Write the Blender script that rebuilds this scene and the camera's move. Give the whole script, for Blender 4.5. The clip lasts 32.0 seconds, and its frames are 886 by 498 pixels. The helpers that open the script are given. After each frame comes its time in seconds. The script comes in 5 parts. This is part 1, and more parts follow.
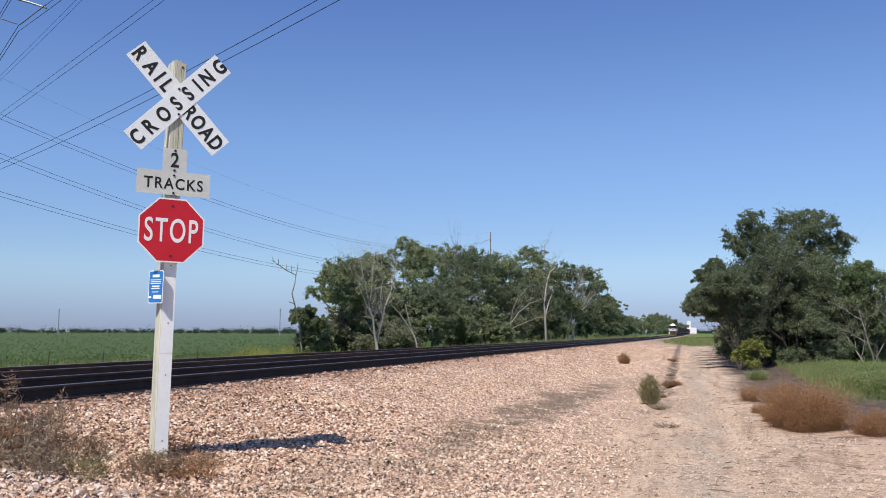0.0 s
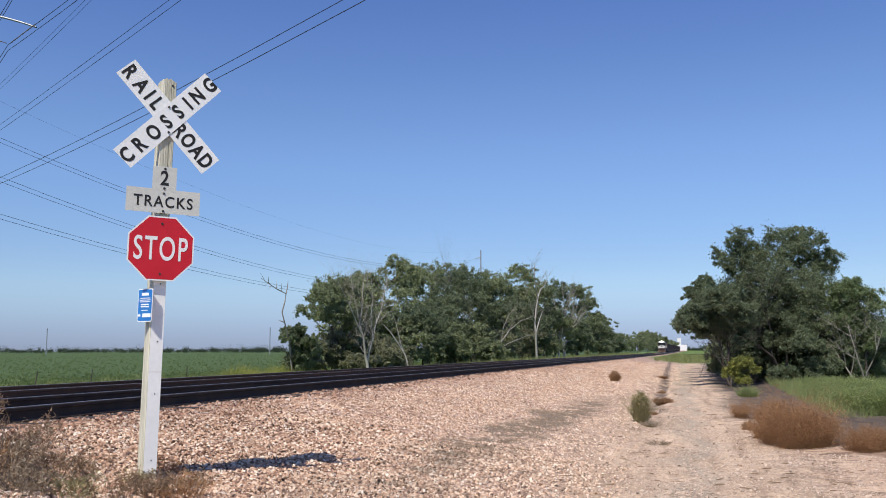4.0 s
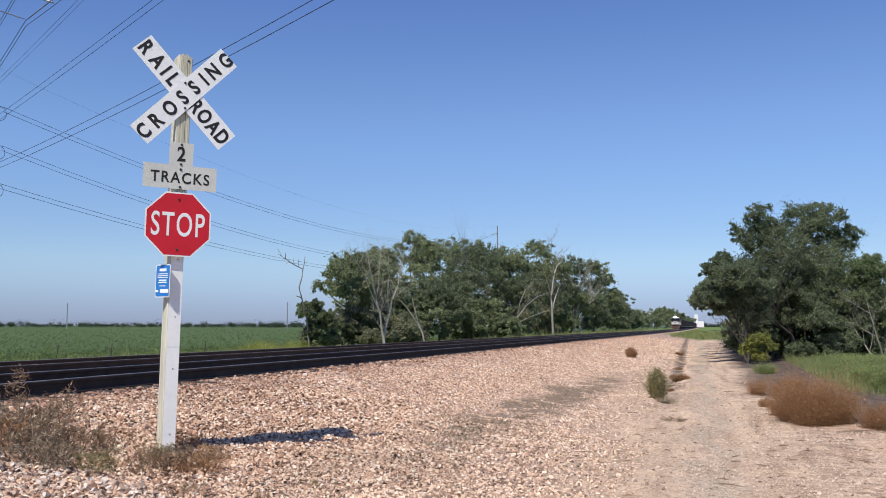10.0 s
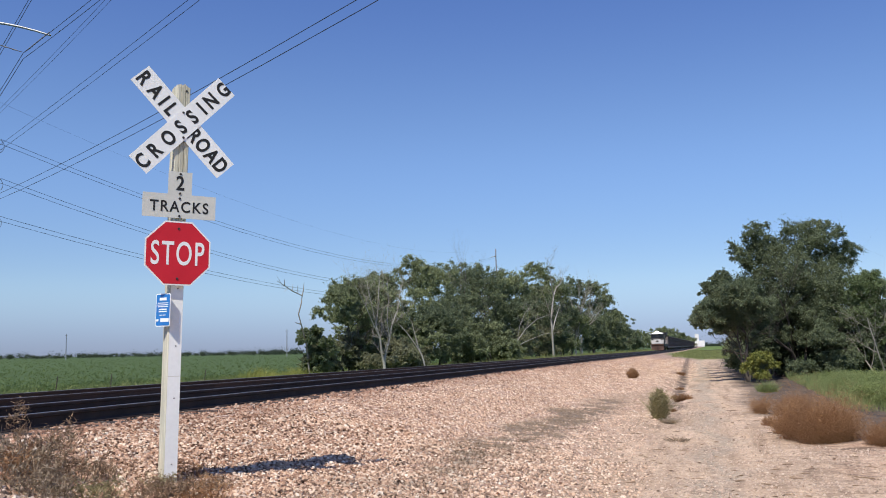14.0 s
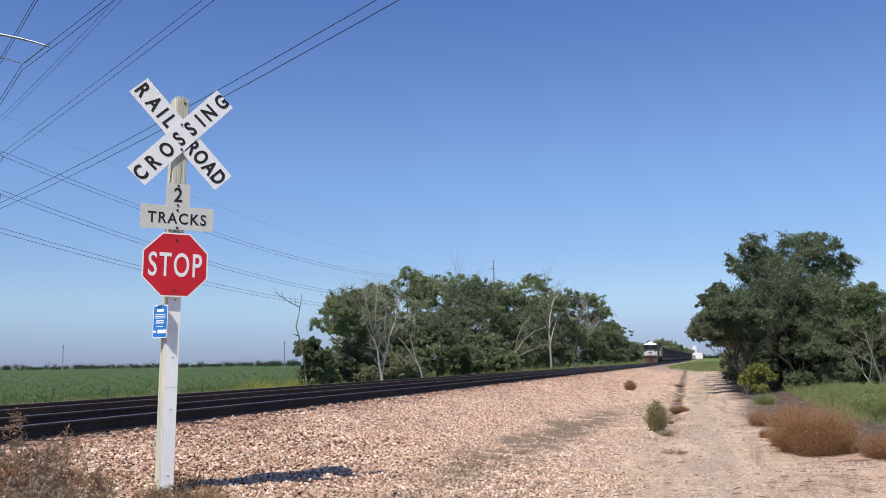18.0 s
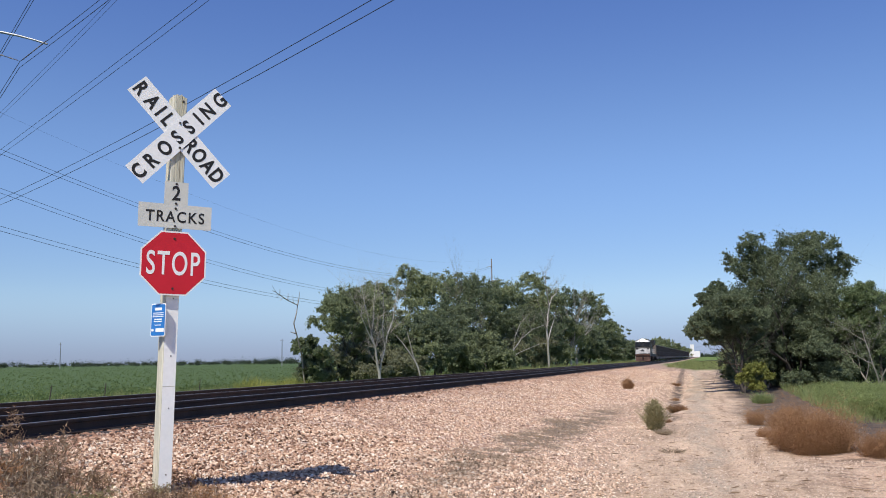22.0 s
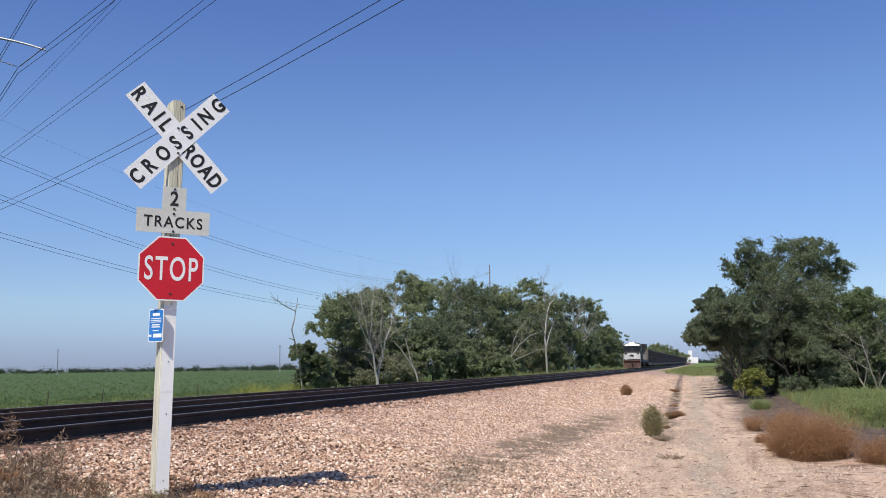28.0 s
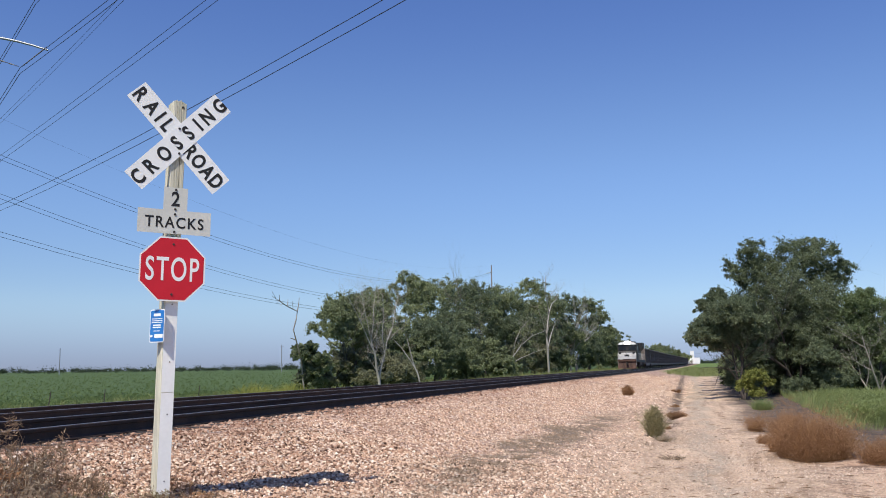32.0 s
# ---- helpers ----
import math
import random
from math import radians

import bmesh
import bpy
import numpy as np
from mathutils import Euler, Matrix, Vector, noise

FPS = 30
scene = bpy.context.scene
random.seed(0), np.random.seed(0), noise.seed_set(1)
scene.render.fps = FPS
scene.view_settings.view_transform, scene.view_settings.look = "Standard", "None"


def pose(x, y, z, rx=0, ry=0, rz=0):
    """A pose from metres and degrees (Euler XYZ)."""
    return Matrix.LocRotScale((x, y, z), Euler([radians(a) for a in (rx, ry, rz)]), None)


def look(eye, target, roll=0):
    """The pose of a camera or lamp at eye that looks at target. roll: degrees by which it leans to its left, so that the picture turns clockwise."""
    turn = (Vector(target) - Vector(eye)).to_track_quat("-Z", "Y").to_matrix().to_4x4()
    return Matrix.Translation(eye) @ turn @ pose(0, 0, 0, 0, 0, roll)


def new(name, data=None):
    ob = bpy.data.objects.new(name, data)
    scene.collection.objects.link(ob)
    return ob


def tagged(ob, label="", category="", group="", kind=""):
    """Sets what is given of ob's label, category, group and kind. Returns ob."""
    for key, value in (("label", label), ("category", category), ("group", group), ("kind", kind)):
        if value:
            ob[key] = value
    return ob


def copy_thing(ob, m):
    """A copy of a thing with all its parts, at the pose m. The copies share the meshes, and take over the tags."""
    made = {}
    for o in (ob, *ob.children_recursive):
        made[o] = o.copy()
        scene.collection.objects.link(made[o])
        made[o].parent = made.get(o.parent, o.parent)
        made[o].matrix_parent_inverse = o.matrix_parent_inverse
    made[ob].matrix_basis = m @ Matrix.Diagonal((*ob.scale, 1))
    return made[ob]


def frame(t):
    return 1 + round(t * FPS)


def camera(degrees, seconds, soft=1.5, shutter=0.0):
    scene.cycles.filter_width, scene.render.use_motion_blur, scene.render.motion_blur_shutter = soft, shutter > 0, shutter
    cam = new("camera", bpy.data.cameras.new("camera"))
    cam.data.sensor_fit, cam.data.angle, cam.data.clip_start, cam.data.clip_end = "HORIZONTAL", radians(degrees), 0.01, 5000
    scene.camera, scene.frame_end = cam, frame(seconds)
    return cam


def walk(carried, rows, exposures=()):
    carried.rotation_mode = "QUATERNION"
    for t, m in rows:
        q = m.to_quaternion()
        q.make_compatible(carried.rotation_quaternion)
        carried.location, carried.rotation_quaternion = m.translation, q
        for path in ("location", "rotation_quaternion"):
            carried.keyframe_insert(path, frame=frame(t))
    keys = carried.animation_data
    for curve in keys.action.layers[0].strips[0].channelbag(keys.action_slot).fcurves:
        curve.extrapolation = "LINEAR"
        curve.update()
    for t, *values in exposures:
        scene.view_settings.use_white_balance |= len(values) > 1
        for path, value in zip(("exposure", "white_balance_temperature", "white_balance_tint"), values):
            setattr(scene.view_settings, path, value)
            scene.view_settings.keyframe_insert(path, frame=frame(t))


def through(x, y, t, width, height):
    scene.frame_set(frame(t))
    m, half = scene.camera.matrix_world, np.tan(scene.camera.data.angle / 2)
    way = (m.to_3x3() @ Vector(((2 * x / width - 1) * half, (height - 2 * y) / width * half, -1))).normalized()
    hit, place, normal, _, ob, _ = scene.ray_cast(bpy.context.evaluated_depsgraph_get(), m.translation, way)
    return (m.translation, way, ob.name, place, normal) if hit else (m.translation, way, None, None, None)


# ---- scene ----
cam = camera(53.0, 32.0, soft=0.95)
# seconds, x, y, z, pitch, roll, yaw
PATH = [
    (0, 0.000, 0.000, 1.600, 5.330, -0.100, 16.200),
    (0.5, 0.006, -0.000, 1.593, 5.472, -0.047, 16.081),
    (1, -0.001, 0.003, 1.599, 5.732, -0.147, 15.875),
    (1.5, -0.006, 0.005, 1.600, 6.162, -0.021, 15.831),
    (2, -0.001, -0.004, 1.598, 6.103, -0.007, 15.813),
    (2.5, -0.005, 0.005, 1.601, 6.076, -0.060, 15.686),
    (4.5, 0.003, -0.005, 1.591, 6.565, 0.166, 15.595),
    (5, -0.004, 0.004, 1.599, 5.650, 0.077, 15.726),
    (5.5, -0.001, 0.007, 1.596, 5.218, 0.014, 15.862),
    (6, 0.003, 0.002, 1.596, 5.030, -0.012, 15.933),
    (6.5, 0.010, -0.005, 1.596, 5.138, -0.050, 15.915),
    (7, -0.001, 0.004, 1.597, 5.473, 0.019, 15.849),
    (7.5, -0.004, 0.013, 1.597, 5.496, 0.010, 16.156),
    (8, 0.006, -0.011, 1.596, 5.151, 0.002, 16.396),
    (8.5, 0.004, 0.000, 1.595, 4.929, -0.004, 16.504),
    (9, 0.003, -0.009, 1.593, 4.890, -0.047, 16.547),
    (9.5, -0.011, 0.021, 1.599, 4.735, -0.033, 16.666),
    (10, -0.002, 0.015, 1.599, 4.933, -0.056, 16.648),
    (10.5, 0.018, -0.022, 1.596, 5.509, 0.038, 16.531),
    (11, 0.000, 0.014, 1.602, 5.289, 0.037, 16.371),
    (11.5, 0.009, -0.011, 1.593, 5.070, 0.019, 16.508),
    (12, -0.012, 0.014, 1.599, 4.958, -0.030, 16.352),
    (13, 0.015, -0.038, 1.596, 4.600, 0.860, 16.687),
    (13.5, -0.006, -0.001, 1.607, 6.430, 0.899, 16.770),
    (14, -0.004, -0.003, 1.598, 6.477, 1.004, 16.664),
    (14.5, 0.013, -0.020, 1.602, 6.926, 0.964, 16.587),
    (16.5, -0.001, -0.010, 1.604, 6.664, 0.848, 16.451),
    (17, 0.009, -0.025, 1.601, 6.690, 0.858, 16.481),
    (17.5, 0.002, -0.016, 1.610, 7.067, 0.877, 16.534),
    (18, 0.011, -0.025, 1.599, 7.218, 0.923, 16.515),
    (18.5, 0.002, -0.019, 1.597, 6.992, 0.923, 16.360),
    (19, -0.004, -0.011, 1.598, 6.769, 0.907, 16.303),
    (19.5, 0.004, -0.012, 1.607, 6.876, 0.811, 16.189),
    (20, 0.003, -0.014, 1.601, 6.988, 0.844, 16.167),
    (20.5, 0.010, -0.023, 1.601, 6.937, 0.829, 16.168),
    (21, 0.002, -0.018, 1.602, 6.991, 0.815, 16.263),
    (21.5, 0.014, -0.041, 1.598, 7.119, 0.867, 16.311),
    (22, 0.004, -0.021, 1.607, 7.099, 0.842, 16.369),
    (22.5, -0.002, -0.009, 1.604, 7.184, 0.797, 16.257),
    (23, 0.010, -0.027, 1.604, 7.164, 0.818, 16.217),
    (23.5, 0.017, -0.026, 1.603, 6.878, 0.770, 16.233),
    (24, 0.008, -0.020, 1.600, 6.564, 0.789, 16.262),
    (24.5, 0.015, -0.026, 1.596, 5.358, 0.717, 16.276),
    (25, 0.010, -0.019, 1.595, 6.080, 0.720, 16.088),
    (25.5, 0.002, -0.016, 1.601, 6.685, 0.721, 16.305),
    (27.5, 0.009, -0.027, 1.602, 7.500, 0.902, 16.253),
    (28, 0.001, -0.018, 1.602, 7.485, 0.842, 16.243),
    (28.5, 0.002, -0.011, 1.601, 7.609, 0.703, 16.076),
    (29, 0.010, -0.028, 1.601, 8.063, 0.713, 16.094),
    (29.5, -0.002, -0.017, 1.602, 7.789, 0.613, 15.988),
    (30, 0.005, -0.028, 1.599, 7.834, 0.757, 16.314),
    (30.5, 0.004, -0.022, 1.602, 7.749, 0.670, 16.146),
    (31, 0.004, -0.017, 1.604, 7.665, 0.756, 16.192),
    (31.5, 0.001, -0.019, 1.600, 7.483, 0.778, 16.122),
    (32, 0.005, -0.010, 1.607, 7.496, 0.788, 16.355),
]
walk(cam, [(t, pose(x, y, z, 90 + p, r, w)) for t, x, y, z, p, r, w in PATH])

# ---- light ----
SUN_UP = radians(55)
SUN_TO = Vector((-0.242, -0.970, 0)).normalized() * math.cos(SUN_UP) + Vector((0, 0, math.sin(SUN_UP)))
scene.view_settings.exposure = 0.0
world = bpy.data.worlds.new("world")
scene.world = world
world.use_nodes = True
wn = world.node_tree
sky = wn.nodes.new("ShaderNodeTexSky")
sky.sky_type = "NISHITA"
sky.sun_disc = False
sky.sun_elevation = SUN_UP
sky.sun_rotation = math.atan2(SUN_TO.x, SUN_TO.y)
sky.air_density, sky.dust_density, sky.ozone_density, sky.altitude = 1.0, 0.3, 4.0, 400
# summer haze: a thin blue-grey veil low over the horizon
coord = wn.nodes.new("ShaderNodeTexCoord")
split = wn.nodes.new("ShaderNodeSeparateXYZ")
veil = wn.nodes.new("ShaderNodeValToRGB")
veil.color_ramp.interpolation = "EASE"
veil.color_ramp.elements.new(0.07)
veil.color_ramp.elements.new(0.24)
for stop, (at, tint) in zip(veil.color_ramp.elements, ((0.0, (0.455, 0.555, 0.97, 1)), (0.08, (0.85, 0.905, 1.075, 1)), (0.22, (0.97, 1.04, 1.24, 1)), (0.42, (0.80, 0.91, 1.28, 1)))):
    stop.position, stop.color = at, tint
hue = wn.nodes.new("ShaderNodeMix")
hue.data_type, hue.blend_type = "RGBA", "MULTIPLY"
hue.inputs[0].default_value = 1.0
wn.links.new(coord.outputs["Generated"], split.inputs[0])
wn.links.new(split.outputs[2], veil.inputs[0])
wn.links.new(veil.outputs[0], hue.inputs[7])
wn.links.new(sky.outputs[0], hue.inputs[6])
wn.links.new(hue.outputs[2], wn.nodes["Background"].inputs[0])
wn.nodes["Background"].inputs[1].default_value = 0.11
sun = new("sun", bpy.data.lights.new("sun", "SUN"))
sun.data.energy, sun.data.angle, sun.data.color = 5.0, radians(0.53), (1.0, 0.95, 0.87)
sun.matrix_basis = look(SUN_TO * 50, (0, 0, 0))


# ---- materials ----
class Mat:
    """A small node builder round one principled shader."""

    def __init__(self, name, rough=0.7, metal=0.0, spec=0.5):
        self.m = bpy.data.materials.new(name)
        self.m.use_nodes = True
        self.t = self.m.node_tree
        self.b = self.t.nodes["Principled BSDF"]
        self.b.inputs["Roughness"].default_value = rough
        self.b.inputs["Metallic"].default_value = metal
        self.b.inputs["Specular IOR Level"].default_value = spec

    def n(self, kind, **values):
        node = self.t.nodes.new("ShaderNode" + kind)
        for k, v in values.items():
            node.inputs[k.replace("_", " ")].default_value = v
        return node

    def link(self, a, b):
        self.t.links.new(a, b)
        return self

    def coords(self, space="Object"):
        if space == "World":
            return self.n("NewGeometry").outputs["Position"]
        return self.n("TexCoord").outputs[space]

    def noise(self, scale, detail=4.0, rough=0.6, space="Object", stretch=None):
        c = self.coords(space)
        if stretch:
            mp = self.n("Mapping")
            mp.inputs["Scale"].default_value = stretch
            self.link(c, mp.inputs["Vector"])
            c = mp.outputs[0]
        node = self.n("TexNoise", Scale=scale, Detail=detail, Roughness=rough)
        self.link(c, node.inputs["Vector"])
        return node.outputs["Fac"]

    def ramp(self, fac, stops):
        node = self.n("ValToRGB")
        els = node.color_ramp.elements
        while len(els) < len(stops):
            els.new(0.5)
        for e, (p, c) in zip(els, stops):
            e.position, e.color = p, (*c, 1)
        self.link(fac, node.inputs["Fac"])
        return node.outputs["Color"]

    def mix(self, fac, a, b, mode="MIX"):
        node = self.t.nodes.new("ShaderNodeMix")
        node.data_type, node.blend_type = "RGBA", mode
        for value, sock in ((fac, node.inputs[0]), (a, node.inputs[6]), (b, node.inputs[7])):
            if isinstance(value, (int, float)):
                sock.default_value = value
            elif isinstance(value, tuple):
                sock.default_value = (*value, 1)
            else:
                self.link(value, sock)
        return node.outputs[2]

    def math(self, op, a, b=0.0, c=0.0, clamp=False):
        node = self.t.nodes.new("ShaderNodeMath")
        node.operation, node.use_clamp = op, clamp
        for value, sock in zip((a, b, c), node.inputs):
            if isinstance(value, (int, float)):
                sock.default_value = value
            else:
                self.link(value, sock)
        return node.outputs[0]

    def colour(self, c):
        if isinstance(c, tuple):
            self.b.inputs["Base Color"].default_value = (*c, 1)
        else:
            self.link(c, self.b.inputs["Base Color"])
        return self

    def bump(self, height, strength=0.5, distance=0.02):
        node = self.n("Bump", Strength=strength, Distance=distance)
        self.link(height, node.inputs["Height"])
        self.link(node.outputs[0], self.b.inputs["Normal"])
        return self


def two_tone(name, a, b, scale=6.0, rough=0.7, metal=0.0, bump=0.0, fine=60.0, stretch=None, spec=0.5, grain=0.35):
    """Large patches between two colours, fine grain on top, optional relief."""
    m = Mat(name, rough, metal, spec)
    big, small = m.noise(scale, stretch=stretch), m.noise(fine, stretch=stretch)
    base = m.ramp(big, [(0.3, a), (0.7, b)])
    m.colour(m.mix(grain, base, m.ramp(small, [(0.35, (0.35, 0.35, 0.35)), (0.65, (1, 1, 1))]), "MULTIPLY"))
    if bump:
        m.bump(small, bump, 0.01)
    return m.m


def leafy(name, dark, mid, light, through=0.25):
    """Foliage: each leaf has its own tint, and lets some light through."""
    m = Mat(name, 0.65, 0.0, 0.22)
    r = m.n("NewGeometry").outputs["Random Per Island"]
    big = m.noise(0.35, 2.0, space="World")
    tint = m.ramp(r, [(0.0, dark), (0.55, mid), (1.0, light)])
    m.colour(m.mix(0.45, tint, m.ramp(big, [(0.35, dark), (0.65, light)])))
    tr = m.n("BsdfTranslucent")
    m.link(m.mix(0.5, tint, light), tr.inputs["Color"])
    sh = m.n("MixShader")
    sh.inputs[0].default_value = through
    m.link(m.b.outputs[0], sh.inputs[1]).link(tr.outputs[0], sh.inputs[2])
    m.link(sh.outputs[0], m.t.nodes["Material Output"].inputs["Surface"])
    return m.m


def stain(m):
    """Cinder-dark patches low on the gravel shoulder: how strongly they show at each place."""
    sep = m.n("SeparateXYZ")
    m.link(m.coords("World"), sep.inputs[0])
    wx = m.math("MULTIPLY_ADD", m.noise(0.5, 4.0, space="World"), 1.6, m.math("MULTIPLY_ADD", sep.outputs[1], -0.045, sep.outputs[0]))
    sx = m.math("SUBTRACT", 1.0, m.math("ABSOLUTE", m.math("MULTIPLY", m.math("ADD", wx, 2.85), 1.35)), clamp=True)
    sy = m.math("SUBTRACT", 1.0, m.math("ABSOLUTE", m.math("MULTIPLY", m.math("ADD", sep.outputs[1], -17.5), 0.085)), clamp=True)
    patch = m.ramp(m.noise(1.9, 6.0, 0.75, space="World"), [(0.40, (0, 0, 0)), (0.54, (1, 1, 1))])
    return m.math("MULTIPLY", m.math("MULTIPLY", m.math("MULTIPLY", sx, sy), patch), 2.6, clamp=True)


def stony(name, stops, rough=0.85):
    m = Mat(name, rough, 0.0, 0.15)
    r = m.n("NewGeometry").outputs["Random Per Island"]
    grain = m.noise(55.0, space="World")
    patch = m.noise(0.6, 3.0, space="World")
    c = m.ramp(r, stops)
    c = m.mix(0.5, c, m.ramp(grain, [(0.3, (0.62, 0.58, 0.55)), (0.7, (1, 1, 1))]), "MULTIPLY")
    c = m.mix(0.4, c, m.ramp(patch, [(0.35, (0.7, 0.68, 0.66)), (0.6, (1, 1, 1))]), "MULTIPLY")
    # road dust has paled the stones near the foot of the bank
    sep = m.n("SeparateXYZ")
    m.link(m.coords("World"), sep.inputs[0])
    dusty = m.math("MULTIPLY_ADD", m.math("MULTIPLY_ADD", patch, 2.0, sep.outputs[0]), 0.22, 0.80, clamp=True)
    c = m.mix(m.math("MULTIPLY", dusty, 0.36), c, (0.80, 0.63, 0.475))
    # brake dust, rust and painted-in shade darken the stones beside the rails
    rust_and_shade = m.math("MULTIPLY_ADD", m.math("MULTIPLY_ADD", patch, 1.6, sep.outputs[0]), -0.9, -4.7, clamp=True)
    c = m.mix(m.math("MULTIPLY", rust_and_shade, 0.6), c, (0.27, 0.145, 0.10))
    m.colour(m.mix(m.math("MULTIPLY", stain(m), 0.75), c, (0.17, 0.125, 0.085))).bump(grain, 0.4, 0.01)
    return m.m


def ground_material():
    m = Mat("ground", 0.92, 0.0, 0.2)
    pos = m.coords("World")
    sep = m.n("SeparateXYZ")
    m.link(pos, sep.inputs[0])
    X, Y = sep.outputs[0], sep.outputs[1]
    wob = m.noise(0.35, 4.0, space="World")
    fine = m.noise(14.0, 5.0, 0.7, space="World")
    mid = m.noise(1.6, 4.0, space="World")
    vor = m.n("TexVoronoi", Scale=16.0)
    m.link(pos, vor.inputs["Vector"])
    cell = m.n("SeparateColor")
    m.link(vor.outputs["Color"], cell.inputs[0])
    # pink crushed quartzite
    gravel = m.ramp(cell.outputs[0], [(0.0, (0.15, 0.085, 0.06)), (0.3, (0.40, 0.25, 0.18)), (0.7, (0.56, 0.38, 0.285)), (1.0, (0.74, 0.60, 0.49))])
    gravel = m.mix(0.8, gravel, m.ramp(fine, [(0.3, (0.5, 0.45, 0.42)), (0.62, (1, 1, 1))]), "MULTIPLY")
    # pale trodden dust of the service road
    dust = m.ramp(fine, [(0.25, (0.40, 0.28, 0.195)), (0.5, (0.66, 0.495, 0.365)), (0.8, (0.80, 0.64, 0.495))])
    dust = m.mix(0.5, dust, m.ramp(mid, [(0.3, (0.72, 0.70, 0.68)), (0.65, (1, 1, 1))]), "MULTIPLY")
    # streaks dragged along the road by wheels and water
    streak = m.noise(1.0, 5.0, 0.65, space="World", stretch=(3.4, 0.22, 1.0))
    dust = m.mix(0.75, dust, m.ramp(streak, [(0.34, (0.55, 0.50, 0.46)), (0.47, (0.88, 0.86, 0.83)), (0.62, (1.08, 1.06, 1.03))]), "MULTIPLY")
    crumbs = m.noise(2.2, 6.0, 0.8, space="World", stretch=(1.0, 2.6, 1.0))
    dust = m.mix(m.ramp(crumbs, [(0.60, (0, 0, 0)), (0.66, (0.8, 0.8, 0.8))]), dust, (0.17, 0.12, 0.085))
    mottle = m.noise(0.8, 5.0, 0.65, space="World", stretch=(1.3, 0.5, 1.0))
    dust = m.mix(0.8, dust, m.ramp(mottle, [(0.34, (0.70, 0.66, 0.61)), (0.5, (0.95, 0.93, 0.90)), (0.66, (1.10, 1.08, 1.05))]), "MULTIPLY")
    # grey fines where wheels and water have run
    wx = m.math("MULTIPLY_ADD", wob, 2.4, X)
    rut = m.math("SUBTRACT", 1.0, m.math("MULTIPLY", m.math("ABSOLUTE", m.math("ADD", m.math("MULTIPLY_ADD", Y, 0.014, wx), -1.35)), 2.2), clamp=True)
    rut_grain = m.ramp(fine, [(0.3, (0.26, 0.205, 0.15)), (0.55, (0.46, 0.375, 0.285)), (0.75, (0.62, 0.515, 0.405))])
    dust = m.mix(m.math("MULTIPLY", rut, 0.8), dust, rut_grain)
    # redder, damper dirt towards the verge
    verge = m.math("MULTIPLY", m.math("MULTIPLY_ADD", wx, 0.55, -1.25, clamp=True), m.ramp(mid, [(0.35, (0.25, 0.25, 0.25)), (0.6, (0.75, 0.75, 0.75))]))
    salmon = m.ramp(fine, [(0.28, (0.28, 0.165, 0.11)), (0.5, (0.56, 0.345, 0.24)), (0.75, (0.71, 0.475, 0.35))])
    dust = m.mix(verge, dust, salmon)
    # low dark crumbs of soil and dry leaf towards the verge
    litter = m.ramp(m.noise(1.5, 6.0, 0.75, space="World", stretch=(0.8, 3.2, 1.0)), [(0.49, (0, 0, 0)), (0.57, (0.9, 0.9, 0.9))])
    dust = m.mix(m.math("MULTIPLY", litter, m.math("MULTIPLY_ADD", wx, 0.6, -0.9, clamp=True)), dust, (0.20, 0.135, 0.095))
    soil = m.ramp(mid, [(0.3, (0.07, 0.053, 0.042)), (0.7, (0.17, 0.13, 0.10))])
    grass = m.ramp(m.noise(3.0, 6.0, 0.75, space="World"), [(0.25, (0.05, 0.085, 0.02)), (0.5, (0.12, 0.18, 0.045)), (0.8, (0.26, 0.27, 0.09))])
    crop = m.ramp(m.noise(0.9, 8.0, 0.8, space="World"), [(0.3, (0.036, 0.066, 0.022)), (0.55, (0.078, 0.118, 0.040)), (0.8, (0.15, 0.19, 0.07))])
    # zones across the line of the track
    t_dust = m.math("MULTIPLY_ADD", wx, 0.9, 0.95, clamp=True)
    c = m.mix(t_dust, gravel, dust)
    c = m.mix(stain(m), c, (0.20, 0.155, 0.12))
    # dark silt along the washed-out gully
    gx = m.math("MULTIPLY_ADD", m.noise(0.8, 4.0, space="World"), 0.6, m.math("MULTIPLY_ADD", Y, 0.0195, X))
    g1 = m.math("SUBTRACT", 1.0, m.math("ABSOLUTE", m.math("MULTIPLY", m.math("ADD", gx, 0.19), 3.6)), clamp=True)
    g2 = m.math("MULTIPLY_ADD", Y, 0.12, -2.2, clamp=True)
    silt = m.ramp(m.noise(1.3, 4.0, 0.7, space="World"), [(0.36, (0.12, 0.12, 0.12)), (0.54, (1, 1, 1))])
    c = m.mix(m.math("MULTIPLY", m.math("MULTIPLY", m.math("MULTIPLY", g1, g2), silt), 1.5, clamp=True), c, (0.17, 0.125, 0.095))
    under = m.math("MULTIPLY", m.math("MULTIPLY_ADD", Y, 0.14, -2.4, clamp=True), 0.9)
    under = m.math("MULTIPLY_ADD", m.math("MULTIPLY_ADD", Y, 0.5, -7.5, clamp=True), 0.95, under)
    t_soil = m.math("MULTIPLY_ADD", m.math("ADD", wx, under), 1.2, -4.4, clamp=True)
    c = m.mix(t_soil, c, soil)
    t_grass = m.math("MULTIPLY_ADD", wx, 0.5, -3.2, clamp=True)
    c = m.mix(t_grass, c, grass)
    far = m.math("MULTIPLY", m.math("MULTIPLY_ADD", Y, 0.06, -6.0, clamp=True), m.math("MULTIPLY_ADD", wx, 1.0, 2.9, clamp=True))
    c = m.mix(far, c, grass)
